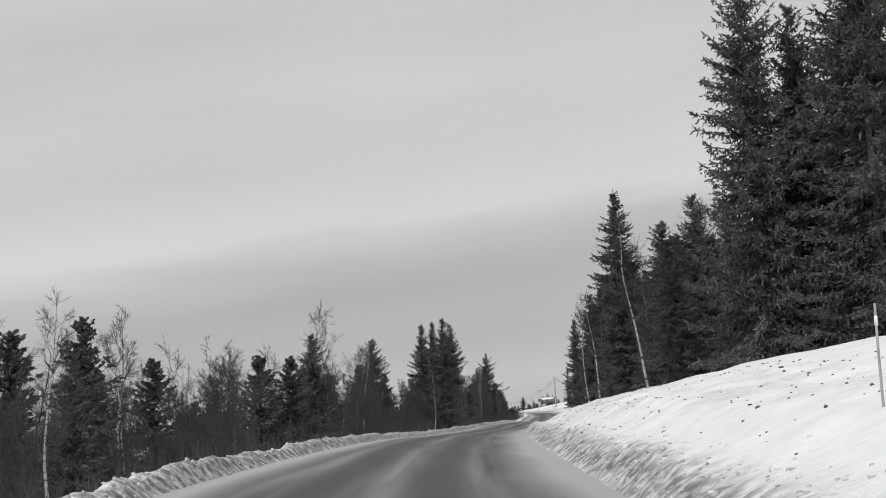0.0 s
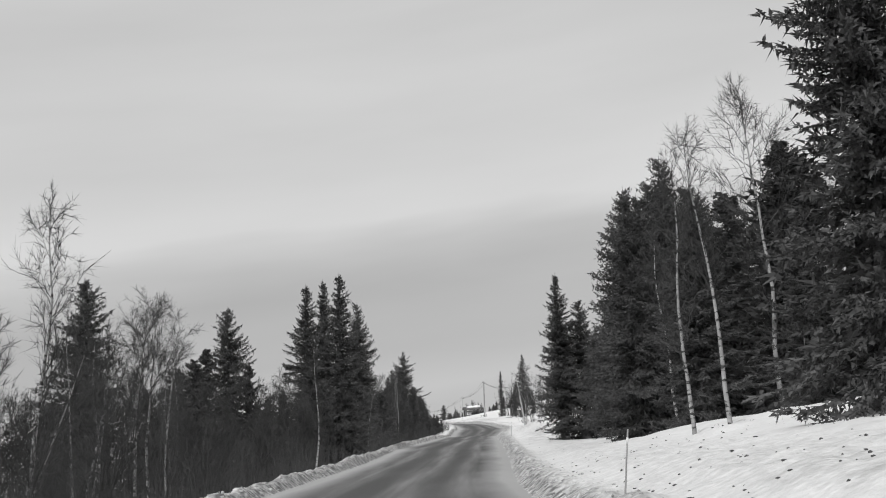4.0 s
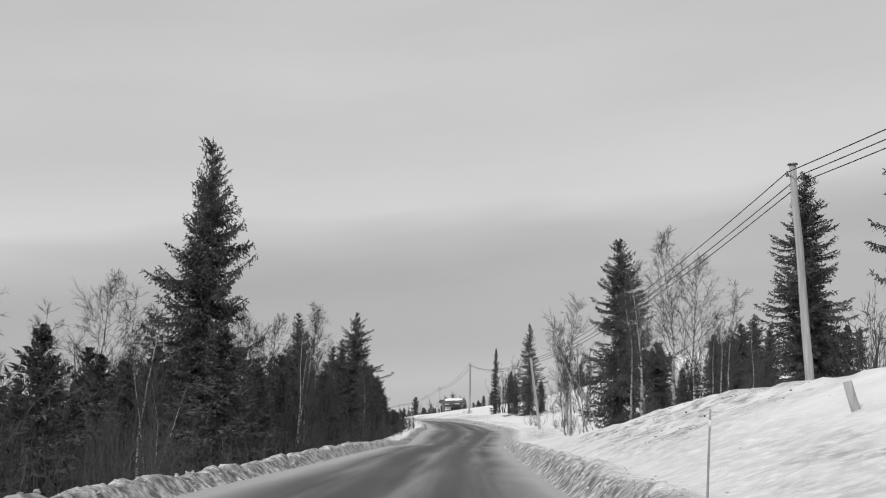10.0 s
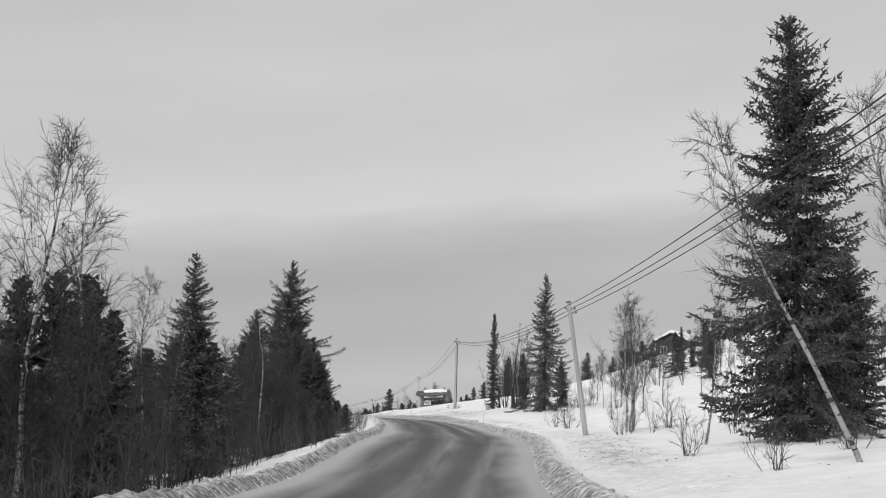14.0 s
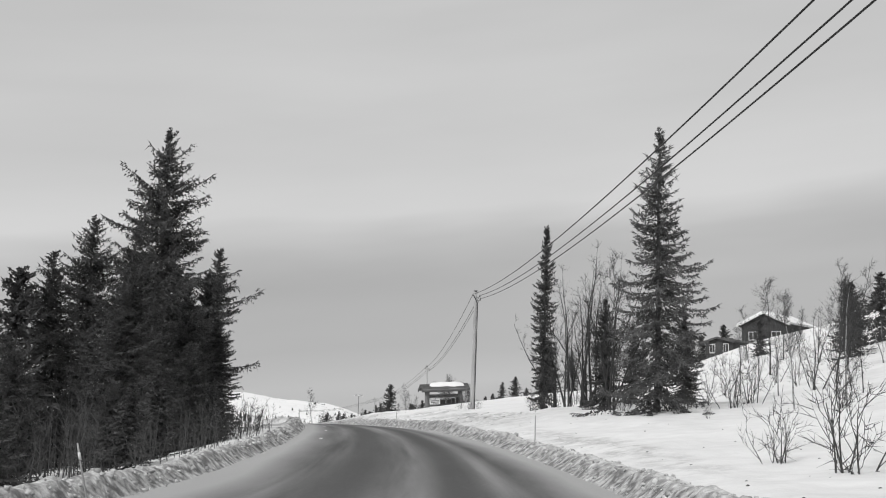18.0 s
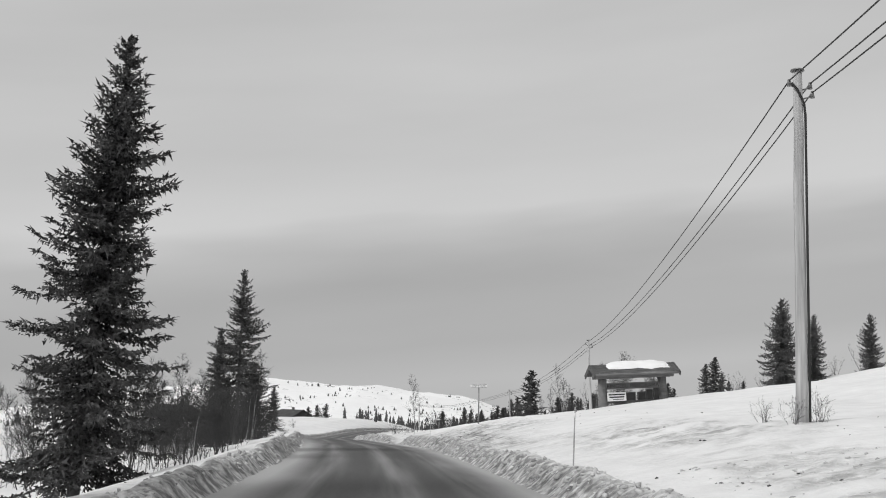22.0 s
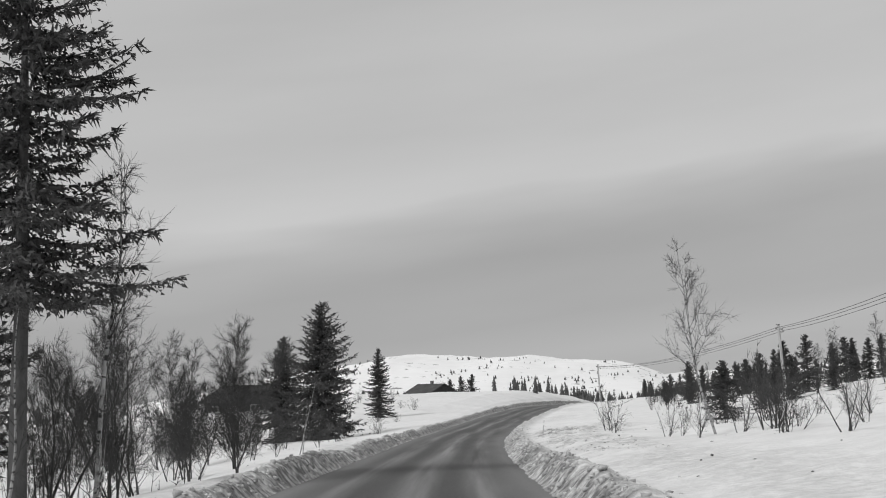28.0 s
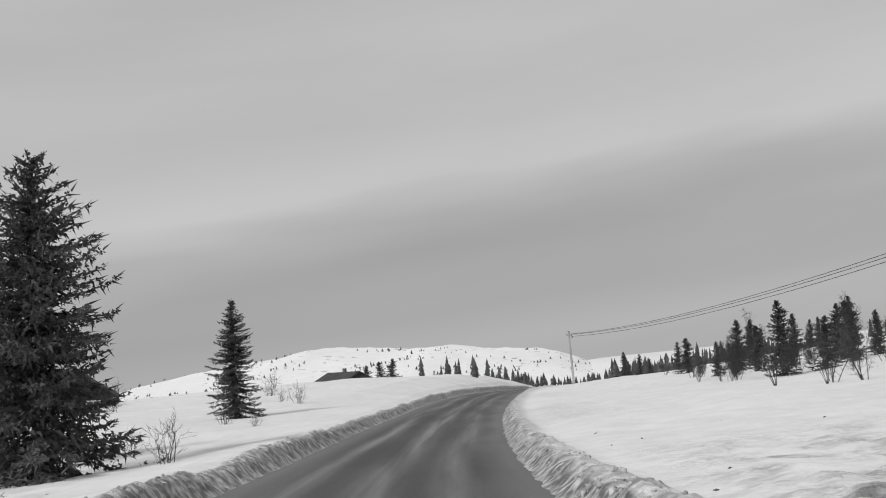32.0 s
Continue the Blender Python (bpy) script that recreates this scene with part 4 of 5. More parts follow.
    plant(B, 2, 24.6, 186.4, 7.4, turn=0, tilt=(0, -24))
    plant(B, 0, 15.0, 356.0, 4.7, turn=0, tilt=(0, -9), wide=0.9)
    for x, y, h in ((15.0, 240.0, 1.9), (14.4, 247.0, 2.2), (15.1, 252.0, 1.7), (13.9, 233.5, 2.2), (13.4, 227.5, 2.0), (14.6, 257.5, 2.2), (13.6, 262.5, 2.4)):
        plant(S, 11, x, y, h, wide=1.5)
    for n, x, y, h in ((3, 4.4, 310.7, 5.2), (9, 4.0, 314.7, 5.0), (3, 4.4, 316.7, 4.6), (0, 3.1, 326.0, 5.6), (9, 6.5, 312.0, 3.8), (9, 5.6, 318.0, 4.2), (3, 1.5, 316.0, 4.6), (9, 2.0, 308.0, 4.4),
                       (6, 14.5, 354.8, 1.3), (6, 15.6, 355.6, 1.5), (6, 16.6, 357.0, 1.4), (6, 13.8, 356.4, 1.1), (5, 29.4, 220.6, 6.2),
                       (6, 27.6, 216.6, 1.7), (6, 28.4, 217.6, 1.6), (6, 28.9, 215.6, 1.3), (6, 27.3, 214.8, 1.1)):
        plant(B, n, x, y, h)
    for x, y, h in ((15.6, 369.0, .4), (16.6, 370.5, .55), (17.6, 370.0, .4), (18.4, 372.5, .6), (19.2, 371.0, 0.4), (20.2, 374.0, .6), (14.8, 371.0, 0.4), (21.0, 372.0, .5),
                    (29.3, 265.6, 0.8), (30.2, 262.6, 0.9), (28.6, 267.6, 0.7), (31.3, 260.4, 0.9), (30.6, 266.4, 1.0), (32.6, 256.4, 0.8), (27.2, 285.0, 0.45), (27.9, 285.6, 0.5), (26.8, 285.9, 0.4), (30.4, 276.0, 0.6)):
        plant(B, 7, x, y, h)
    plant(S, 11, 16.3, 372.0, 2.3, wide=1.5)
    for x, y, h in ((-26.8, 587.6, 6.0), (-29.6, 588, 5.6), (-32.2, 588, 5.2), (73.0, 372, 5.6), (70.4, 374, 5.2), (93, 366, 7.5)):
        plant(S, 7, x, y, h, wide=1.3)


def fill():
    """The rest of the woods, thinning towards the open slope."""
    rng = random.Random(7)
    taken = []

    def free(x, y, gap):
        if any((x - a) ** 2 + (y - b) ** 2 < gap * gap for a, b in taken):
            return False
        taken.append((x, y))
        return True

    def scatter(count, y0, y1, e0, e1, side, gap, sow, skip=None, bias=1.0):
        n = 0
        while n < count:
            y = rng.uniform(y0, y1)
            e = e0 + (e1 - e0) * rng.random() ** bias
            x = float(left_edge(y)) - e if side < 0 else float(right_edge(y)) + e
            if skip and skip(y, e) or not free(x, y, gap):
                continue
            n += 1
            sow(x, y, e)

    def low(y, e):
        return min(1.0, max(0.45, (y + e * 1.8) / 70)) if y < 130 else 1.0

    def birches(x, y, e, lo=6.8, hi=9.6):
        k, cap = (low(y, e), rng.uniform(*((2.8, 3.9) if e < 10 and 122 < y < 170 else (4.4, 6.4))) - gz(x, y)) if x < float(left_edge(y)) else (1, 99)
        n, h = rng.choice((0, 1, 2, 3, 4, 5)), min(cap, rng.uniform(lo, hi) * k)
        if e > 13.5 or y > 385:
            bulk(BIRCH, n, x, y, h, 1.0)
        else:
            plant(BIRCH, n, x, y, h)

    def small_spruces(x, y, e, lo=5.0, hi=8.8):
        k = low(y, e) if x < float(left_edge(y)) else 1
        n, left = rng.choice((7, 8, 11)), x < float(left_edge(y))
        h, wide = rng.uniform(lo, hi) * k, rng.uniform(0.85, 1.2)
        h = min((4.0 if e < 9 else 5.6) - gz(x, y), h) if left else h
        if e > 14.5 or y > 385:
            bulk(SPRUCE, n, x, y, h, wide)
        else:
            plant(SPRUCE, n, x, y, h, wide=wide)
    near = lambda y, e: y > 232 and e < 9
    scatter(115, 18, 262, 5.6, 32, -1, 1.5, birches, near, 1.2)
    scatter(95, 18, 262, 5.6, 30, -1, 1.5, small_spruces, near, 1.1)
    scatter(130, 18, 262, 4.2, 18, -1, 1.3, lambda x, y, e: plant(BIRCH, rng.choice((6, 8)), x, y, rng.uniform(2.8, 5.2) * low(y, e)), near)
    scatter(50, 26, 135, 5.0, 20, -1, 1.2, lambda x, y, e: plant(BIRCH, 9, x, y, min(rng.uniform(4.0, 6.5) * low(y, e), 4.6 - gz(x, y))))
    scatter(24, 168, 236, 5.0, 15, -1, 1.2, lambda x, y, e: plant(BIRCH, 9, x, y, rng.uniform(4.6, 6.6)))
    scatter(16, 168, 236, 6.0, 15, -1, 1.2, small_spruces)
    scatter(45, 165, 262, 12, 34, -1, 1.4, small_spruces)
    scatter(24, 30, 112, 10, 28, 1, 1.8, birches)
    scatter(38, 56, 110, 10, 30, 1, 1.8, lambda x, y, e: plant(SPRUCE, rng.choice((7, 8, 8)), x, y, rng.uniform(7, 11), wide=1.15))
    up = lambda y, e: y > 288 and e < 30 or y > 255 and e < 11
    scatter(46, 132, 330, 9, 50, 1, 2.2, lambda x, y, e: birches(x, y, e, 3.5, 6.5), up)
    scatter(26, 228, 286, 12, 30, 1, 1.6, lambda x, y, e: birches(x, y, e, 3.0, 5.2))
    scatter(34, 132, 330, 12, 60, 1, 2.4, lambda x, y, e: small_spruces(x, y, e, 3.2, 6.0), up)
    scatter(44, 256, 325, 14, 46, 1, 1.3, lambda x, y, e: plant(BIRCH, rng.choice((6, 8, 1, 3)), x, y, rng.uniform(1.8, 3.8)), lambda y, e: y > 284 and e < 32)
    scatter(78, 296, 392, 4.0, 24, -1, 1.2, lambda x, y, e: plant(BIRCH, rng.choice((0, 3, 9, 0, 6)), x, y, rng.uniform(2.0, 3.8)), lambda y, e: y > 366 and e < 9)
    scatter(30, 385, 520, 14, 60, 1, 2.2, lambda x, y, e: small_spruces(x, y, e, 2.4, 4.2))
    scatter(26, 430, 540, 8, 28, 1, 1.8, lambda x, y, e: small_spruces(x, y, e, 1.9, 3.3))
    scatter(34, 398, 452, 15, 40, 1, 1.4, lambda x, y, e: small_spruces(x, y, e, 2.6, 4.3))
    scatter(14, 398, 452, 14, 36, 1, 1.4, lambda x, y, e: birches(x, y, e, 3.0, 4.6))
    scatter(36, 388, 500, 9, 34, 1, 1.2, lambda x, y, e: plant(BIRCH, rng.choice((6, 8, 6)), x, y, rng.uniform(0.9, 2.0)))
    scatter(26, 352, 392, 15, 42, 1, 1.2, lambda x, y, e: plant(BIRCH, rng.choice((6, 8, 3)), x, y, rng.uniform(1.5, 2.8)))
    scatter(56, 408, 448, 11, 23, 1, 0.7, lambda x, y, e: plant(BIRCH, rng.choice((6, 6, 9)), x, y, rng.uniform(1.2, 2.2)))
    scatter(26, 385, 470, 4, 30, -1, 2, lambda x, y, e: plant(BIRCH, 7, x, y, rng.uniform(0.6, 1.6)))
    scatter(58, 130, 372, 3.6, 13, 1, 1.0, lambda x, y, e: plant(BIRCH, rng.choice((6, 7, 7)), x, y, rng.uniform(0.7, 1.7)), lambda y, e: 264 < y < 345)


def woods():
    """The trees deep in the woods, joined."""
    data = {}
    for bare, kind, name, material, label in ((False, SPRUCE, "woods", "needle", "dark young spruces standing deep in the woods"), (True, BIRCH, "bare_woods", "twig", "grey bare birches standing deep in the woods")):
        V, F, n0 = [], [], 0
        for b, n, m in WOODS:
            if b != bare:
                continue
            if (b, n) not in data:
                vs, fs, k = [], [], 0
                for ob in kind[n][1].children:
                    me = ob.data
                    me.calc_loop_triangles()
                    co, tr = np.empty(len(me.vertices) * 3), np.empty(len(me.loop_triangles) * 3, np.int32)
                    me.vertices.foreach_get("co", co)
                    me.loop_triangles.foreach_get("vertices", tr)
                    vs.append(co.reshape(-1, 3)); fs.append(tr.reshape(-1, 3) + k)
                    k += len(me.vertices)
                data[b, n] = np.concatenate(vs), np.concatenate(fs)
            vs, fs = data[b, n]
            m = np.array(m)
            V.append(vs @ m[:3, :3].T + m[:3, 3]); F.append(fs + n0)
            n0 += len(vs)
        tagged(new(name, mesh_of(name, np.concatenate(V), np.concatenate(F), M[material])), label, "trees", kind="stuff")


forest()
fill()
woods()


# ---- poles and wires ----
def utility_pole(x, y, top, lean=(0, 0), conduit=False, label="weathered wooden utility pole carrying three wires"):
    z = gz(x, y)
    h = top - z
    root = new("utility_pole")
    root.matrix_basis = pose(x, y, z, lean[0], lean[1], 0)
    part("shaft", rod((0, 0, -0.6), (0, 0, h), 0.13, 0.098, 14, 6, 0.008, int(y)), M["pole"], root)
    part("cap", rod((0, 0, h), (0, 0, h + 0.035), 0.155, 0.14, 14), M["steel"], root, "sheet metal pole cap")
    ends = []
    for i, (dx, dz) in enumerate(((-0.12, -0.32), (0.18, -0.38), (0.21, -0.58))):
        pin = part("insulator", rod((dx * 0.6, 0, h + dz - 0.04), (dx * 1.5, 0, h + dz + 0.02), 0.018, 0.018, 6), M["steel"], root)
        part("bell", rod((dx * 1.5, 0, h + dz - 0.02), (dx * 1.5, 0, h + dz + 0.13), 0.055, 0.03, 8), M["ceramic"], pin)
        ends.append(root.matrix_basis @ Vector((dx * 1.5, 0, h + dz + 0.1)))
    if conduit:
        pts = [(-0.16, -0.12, h - 0.3), (-0.05, -0.15, h - 0.45), (0.10, -0.13, h - 0.75)] + [(0.145, -0.06, h - 1.0 - k * (h - 1.0) / 8) for k in range(9)]
        part("conduit", stem_mesh(pts, [0.028] * len(pts), 7, M["wire"], "conduit"), None, root, "dark cable running down the pole")
    tagged(root, label, "utility pole", "poles of the power line")
    return ends


def wire(p, q, sag, r=0.014):
    """One hanging cable between two poles."""
    n = 28
    pts = [p.lerp(q, i / n) - Vector((0, 0, 4 * sag * (i / n) * (1 - i / n))) for i in range(n + 1)]
    return tagged(new("cable", stem_mesh(pts, [r] * (n + 1), 5, M["wire"], "cable")), "dark cable slung between the utility poles", "cable", "cables of the power line")


POLES = [(24.0, 92.0, 9.5, 0), (21.3, 147.0, 8.2, -3), (26.3, 218.0, 6.55, -8), (27.5, 285.4, 9.3, 0), (28.9, 350.0, 7.5, -3), (23.8, 415.0, 4.6, -3), (7.2, 481.8, 2.6, -2)]
ENDS = [utility_pole(x, y, t, (0, l), y == 285.4) for x, y, t, l in POLES]
for a, b in zip(ENDS[:-1], ENDS[1:]):
    for i in range(3):
        wire(a[i], b[i], 0.012 * (b[i] - a[i]).length, 0.016)


# ---- things beside the road ----
def marker_stake(x, y, h, lean=(0, 0)):
    root = new("marker_stake")
    root.matrix_basis = pose(x, y, gz(x, y), *lean, 0)
    part("rod", rod((0, 0, -0.4), (0, 0, h), 0.016, 0.012, 8, 3, 0.004), M["stake"], root)
    part("reflector", rod((0, 0, h - 0.22), (0, 0, h - 0.12), 0.018, 0.018, 8), M["white"], root, "pale reflector band")
    tagged(root, "thin snow marker stake stuck in the bank", "snow marker", "snow markers beside the road")


for x, y, h, l in ((4.7, 14.0, 1.0, (0, 1)), (5.3, 64.0, 0.95, (0, 6)), (12.3, 129.0, 1.05, (0, 3)), (25.2, 246.0, 0.95, (0, 0)), (22.65, 284.0, 1.15, (0, 1)),
                   (17.0, 321.0, 1.0, (0, 3)), (17.4, 329.5, 1.0, (0, 2)), (18.5, 333.0, 0.9, (0, 3)), (8.9, 374.5, 0.62, (0, 7)), (16.7, 229.0, 0.75, (0, -14)), (16.6, 248.5, 0.5, (0, -8))):
    marker_stake(x, y, h, l)


def stump(x, y):
    ob = new("post_stump")
    part("body", rod((0, 0, -0.2), (-0.17, 0, 0.42), 0.075, 0.07, 9, 3, 0.01), M["pole"], ob)
    ob.matrix_basis = pose(x, y, gz(x, y))
    tagged(ob, "short leaning weathered wooden post in the snow", "post")


stump(16.2, 133.4)


def meter_box(x, y):
    """A small grey cabinet on a leaning wooden post."""
    ob = new("meter_box")
    ob.matrix_basis = pose(x, y, gz(x, y), 0, -14, 8) @ Matrix.Scale(0.8, 4)
    part("post", rod((0, 0.06, -0.4), (0, 0.06, 0.95), 0.05, 0.045, 9, 3, 0.004, 3), M["pole"], ob, "weathered wooden post")
    case = part("cabinet", box(0.34, 0.17, 0.46, (0, -0.07, 0.86), 0.015), M["white"], ob, "pale sheet metal cabinet")
    part("cabinet_door", box(0.29, 0.012, 0.40, (0, -0.162, 0.86), 0.004), M["white"], case)
    part("cabinet_latch", box(0.02, 0.02, 0.06, (0.1, -0.176, 0.86), 0.003), M["steel"], case)
    tagged(ob, "pale meter cabinet on a leaning wooden post in snow", "meter box")


meter_box(15.6, 391.5)


def trail_sign(x, y, top):
    """A small dark panel with a pale pictogram on a post."""
    ob = new("trail_sign")
    h = top - gz(x, y)
    ob.matrix_basis = pose(x, y, gz(x, y), 0, -2, 12)
    part("post", rod((0, 0.03, -0.4), (0, 0.03, h - 0.05), 0.035, 0.035, 8), M["pole"], ob, "weathered wooden post")
    panel = part("panel", box(0.46, 0.03, 0.6, (0, -0.02, h - 0.32), 0.006), M["panel"], ob, "dark square panel")
    for dx, dz, w, hh, t in ((-0.04, 0.13, 0.09, 0.09, 0), (0.0, 0.0, 0.09, 0.24, 25), (0.04, -0.15, 0.3, 0.04, 12)):
        part("pictogram", box(w, 0.006, hh, (dx, -0.038, h - 0.32 + dz), 0.0, Matrix.Rotation(radians(t), 4, "Y")), M["white"], panel, "pale pictogram shape")
    tagged(ob, "small dark sign with a pale pictogram on a post", "sign")


trail_sign(34.7, 327.7, 3.55)


def road_sign(x, y, top):
    z = gz(x, y)
    root = new("road_sign")
    root.matrix_basis = pose(x, y, z, 0, -1, 6)
    h = top - z
    part("post", rod((0, 0, -0.4), (0, 0, h - 0.02), 0.035, 0.035, 10), M["steel"], root)
    plate = part("plate", box(0.86, 0.012, 0.17, (0, -0.045, h - 0.1), 0.004), M["white"], root, "white sign plate")
    for k in range(13):
        if k != 7:
            part("lettering", box(0.024, 0.004, 0.045 if k % 3 else 0.06, (-0.32 + k * 0.053, -0.055, h - 0.1)), M["black"], plate, "dark bar of lettering")
    for zz in (0.027, 0.173):
        part("border", box(0.82, 0.004, 0.008, (0, -0.055, h - zz)), M["black"], plate)
    tagged(root, "white road name sign on a grey steel post", "road sign")


road_sign(20.4, 320.1, 3.12)


def info_shelter(x, y, eave, turn):
    """Open roofed notice board of heavy logs, its feet buried in snow."""
    root = new("notice_shelter")
    root.matrix_basis = pose(x, y, eave, 0, -4.2, turn)
    for k, sx in enumerate((-1.72, 1.62)):
        part("post", rod((sx, 0.1, -2.6), (sx - 0.04 * (2 * k - 1), 0.1, 0.02), 0.27, 0.23, 14, 5, 0.012, k + 4), M["logs"], root)
    part("cross_beam", rod((-2.1, -0.12, 0.02), (2.15, -0.12, 0.02), 0.15, 0.15, 12, 6, 0.008), M["logs"], root)
    part("cross_beam", rod((-2.1, 0.55, 0.02), (2.15, 0.55, 0.02), 0.15, 0.15, 12, 6, 0.008, 3), M["logs"], root)
    board = part("name_board", box(3.0, 0.07, 0.34, (-0.05, -0.02, -0.52), 0.014), M["logs"], root, "grey-brown name board with carved letters")
    text_on(board, "RINGEBU PANORAMA", 0.29, (-1.5, -0.062, -0.62), 2.85)
    poster = part("white_board", box(1.02, 0.03, 0.46, (-1.05, -0.3, -1.08), 0.006), M["white"], root, "white board with dark lettering")
    for k, (w, zz, hh) in enumerate(((0.86, -0.97, 0.07), (0.8, -1.1, 0.07), (0.6, -1.22, 0.035))):
        part("lettering", box(w, 0.004, hh, (-1.05 + (k == 2) * 0.08, -0.318, zz)), M["black"], poster, "dark bar of lettering")
    rail = part("shelf_rail", rod((-1.6, 0.05, -1.36), (1.55, 0.05, -1.36), 0.07, 0.07, 8, 3, 0.004), M["log"], root)
    for k, (sx, w, hh) in enumerate(((-0.2, 0.62, 0.5), (0.42, 0.5, 0.5), (0.85, 0.42, 0.62), (1.25, 0.36, 0.7))):
        case = part("display_case", box(w - 0.04, 0.12, hh, (sx, 0.12, -1.36 + hh / 2), 0.015), M["log"], root)
        part("glass", box(w - 0.14, 0.012, hh - 0.1, (sx, 0.052, -1.36 + hh / 2)), M["glass"], case, "dark glass front")
    # low gabled roof, ridge along its length
    sl = math.radians(24)
    for sg in (-1, 1):
        tilt = Matrix.Rotation(-sg * sl, 4, "X")
        roof = part("roof_slope", box(4.6, 1.2, 0.09, (0, 0.22 + sg * 0.54, 0.33), 0.015, tilt), M["log"], root)
        for k in range(6):
            part("shingle_course", box(4.62, 0.21, 0.03, (0, 0.22 + sg * (0.08 + k * 0.185), 0.60 - k * 0.0825), 0.006, Matrix.Rotation(-sg * (sl - 0.06), 4, "X")), M["log"], roof)
    for sx in (-2.31, 2.31):
        for sg in (-1, 1):
            part("barge_board", box(0.06, 1.3, 0.24, (sx, 0.22 + sg * 0.57, 0.29), 0.008, Matrix.Rotation(-sg * sl, 4, "X")), M["log"], root)
    gut = part("eave_log", rod((-2.3, -0.88, 0.08), (2.3, -0.88, 0.08), 0.075, 0.075, 10, 6, 0.006, 5), M["logs"], root)
    for k in range(6):
        part("bracket", box(0.035, 0.1, 0.16, (-2.05 + k * 0.82, -0.88, 0.1), 0.004), M["steel"], gut)
    tagged(root, "roofed dark log notice board half buried in snow", "notice board")
    # snow on the roof
    nx, ny = 40, 20
    u, v = np.meshgrid(np.linspace(-1, 1, nx), np.linspace(-1, 1, ny))
    X, Y = u * 1.8 + 0.1 * fbm(v * 3, u, 3, 3) + 0.25, v * 0.72 + 0.16 * fbm(u * 3, v, 4, 3)
    lid = np.clip(1 - np.maximum(np.abs(u), np.abs(v)) ** 6, 0, 1)
    Z = 0.62 - np.abs(Y) * math.tan(math.radians(24)) + lid * (0.2 + 0.05 * fbm(u * 4, v * 3, 7, 3)) - (1 - lid) * 0.06
    s = sheet("roof_snow", X, Y + 0.22, Z, M["roof_snow"])
    s.matrix_basis = root.matrix_basis.copy()
    tagged(s, "slab of white snow lying on the notice board roof", "snow")


def text_on(parent, words, size, at, width):
    cu = bpy.data.curves.new("lettering", "FONT")
    cu.body, cu.size, cu.extrude = words, size, 0.006
    ob = new("lettering", cu)
    bpy.context.view_layer.update()
    me = bpy.data.meshes.new_from_object(ob.evaluated_get(bpy.context.evaluated_depsgraph_get()))
    bpy.data.objects.remove(ob)
    me.materials.append(M["black"])
    w = max(v.co.x for v in me.vertices)
    let = new("lettering", me)
    let.parent = parent
    let.matrix_basis = Matrix.Translation(at) @ Matrix.Rotation(radians(90), 4, "X") @ Matrix.Diagonal((width / w, 1, 1, 1))
    tagged(let, "black carved capital letters")


info_shelter(28.6, 321.9, 3.85, 8)


def cabin(x, y, w, d, wall, turn, label, sink=0.6, chimney=True, pitch=24, snowy=True):
    """Dark timber cabin under a snow-laden gable roof; the gable faces -y before turning."""
    z = gz(x, y) - sink
    root = new("cabin")
    root.matrix_basis = pose(x, y, z, 0, 0, turn)
    rise = w / 2 * math.tan(math.radians(pitch))
    bm = bmesh.new()
    prof = [(-w / 2, 0), (w / 2, 0), (w / 2, wall), (0, wall + rise), (-w / 2, wall)]
    a = [bm.verts.new((px, -d / 2, pz)) for px, pz in prof]
    b = [bm.verts.new((px, d / 2, pz)) for px, pz in prof]
    bm.faces.new(a); bm.faces.new(b[::-1])
    for i in range(5):
        bm.faces.new((a[i], b[i], b[(i + 1) % 5], a[(i + 1) % 5]))
    bmesh.ops.recalc_face_normals(bm, faces=bm.faces)
    part("wall", bm, M["cabin"], root)
    ln = (w / 2 + 0.55) / math.cos(math.radians(pitch))
    for sg in (-1, 1):
        t = Matrix.Rotation(sg * math.radians(pitch), 4, "Y")
        c = Vector((sg * (w / 2 + 0.55) / 2, 0, wall + rise - (w / 2 + 0.55) / 2 * math.tan(math.radians(pitch))))
        roof = part("roof", box(ln, d + 1.0, 0.14, c + Vector((0, 0, 0.09)), 0.02, t), M["cabin"], root, "dark roof slope")
        if snowy:
            part("snow_cover", box(ln - 0.1, d + 0.9, 0.34, c + Vector((0, 0, 0.34)), 0.12, t), M["roof_snow"], roof, "thick white snow on the roof")
        for sy in (-1, 1):
            part("barge_board", box(ln, 0.05, 0.24, c + Vector((0, sy * (d / 2 + 0.52), 0.1)), 0.01, t), M["white" if snowy else "log"], roof, "white barge board" if snowy else "")
    for px in (-w * 0.25, w * 0.25):
        win = part("window", box(w * 0.2, 0.08, 1.25, (px, -d / 2 - 0.02, wall * 0.58), 0.012), M["white"], root, "white window frame")
        for q in (-w * 0.046, w * 0.046):
            part("pane", box(w * 0.078, 0.02, 1.05, (px + q, -d / 2 - 0.062, wall * 0.58)), M["pane"], win)
    for py in (-d * 0.25, d * 0.22):
        for sx in (-1, 1):
            win = part("window", box(0.08, 1.0, 0.95, (sx * (w / 2 + 0.02), py, wall * 0.58), 0.012), M["white"], root, "white window frame")
            part("pane", box(0.02, 0.82, 0.78, (sx * (w / 2 + 0.062), py, wall * 0.58)), M["pane"], win)
    if chimney:
        part("chimney", box(0.6, 0.6, 1.3, (w * 0.12, d * 0.1, wall + rise + 0.2), 0.03), M["rock"], root)
    tagged(root, label, "cabin", "cabins on the slopes")


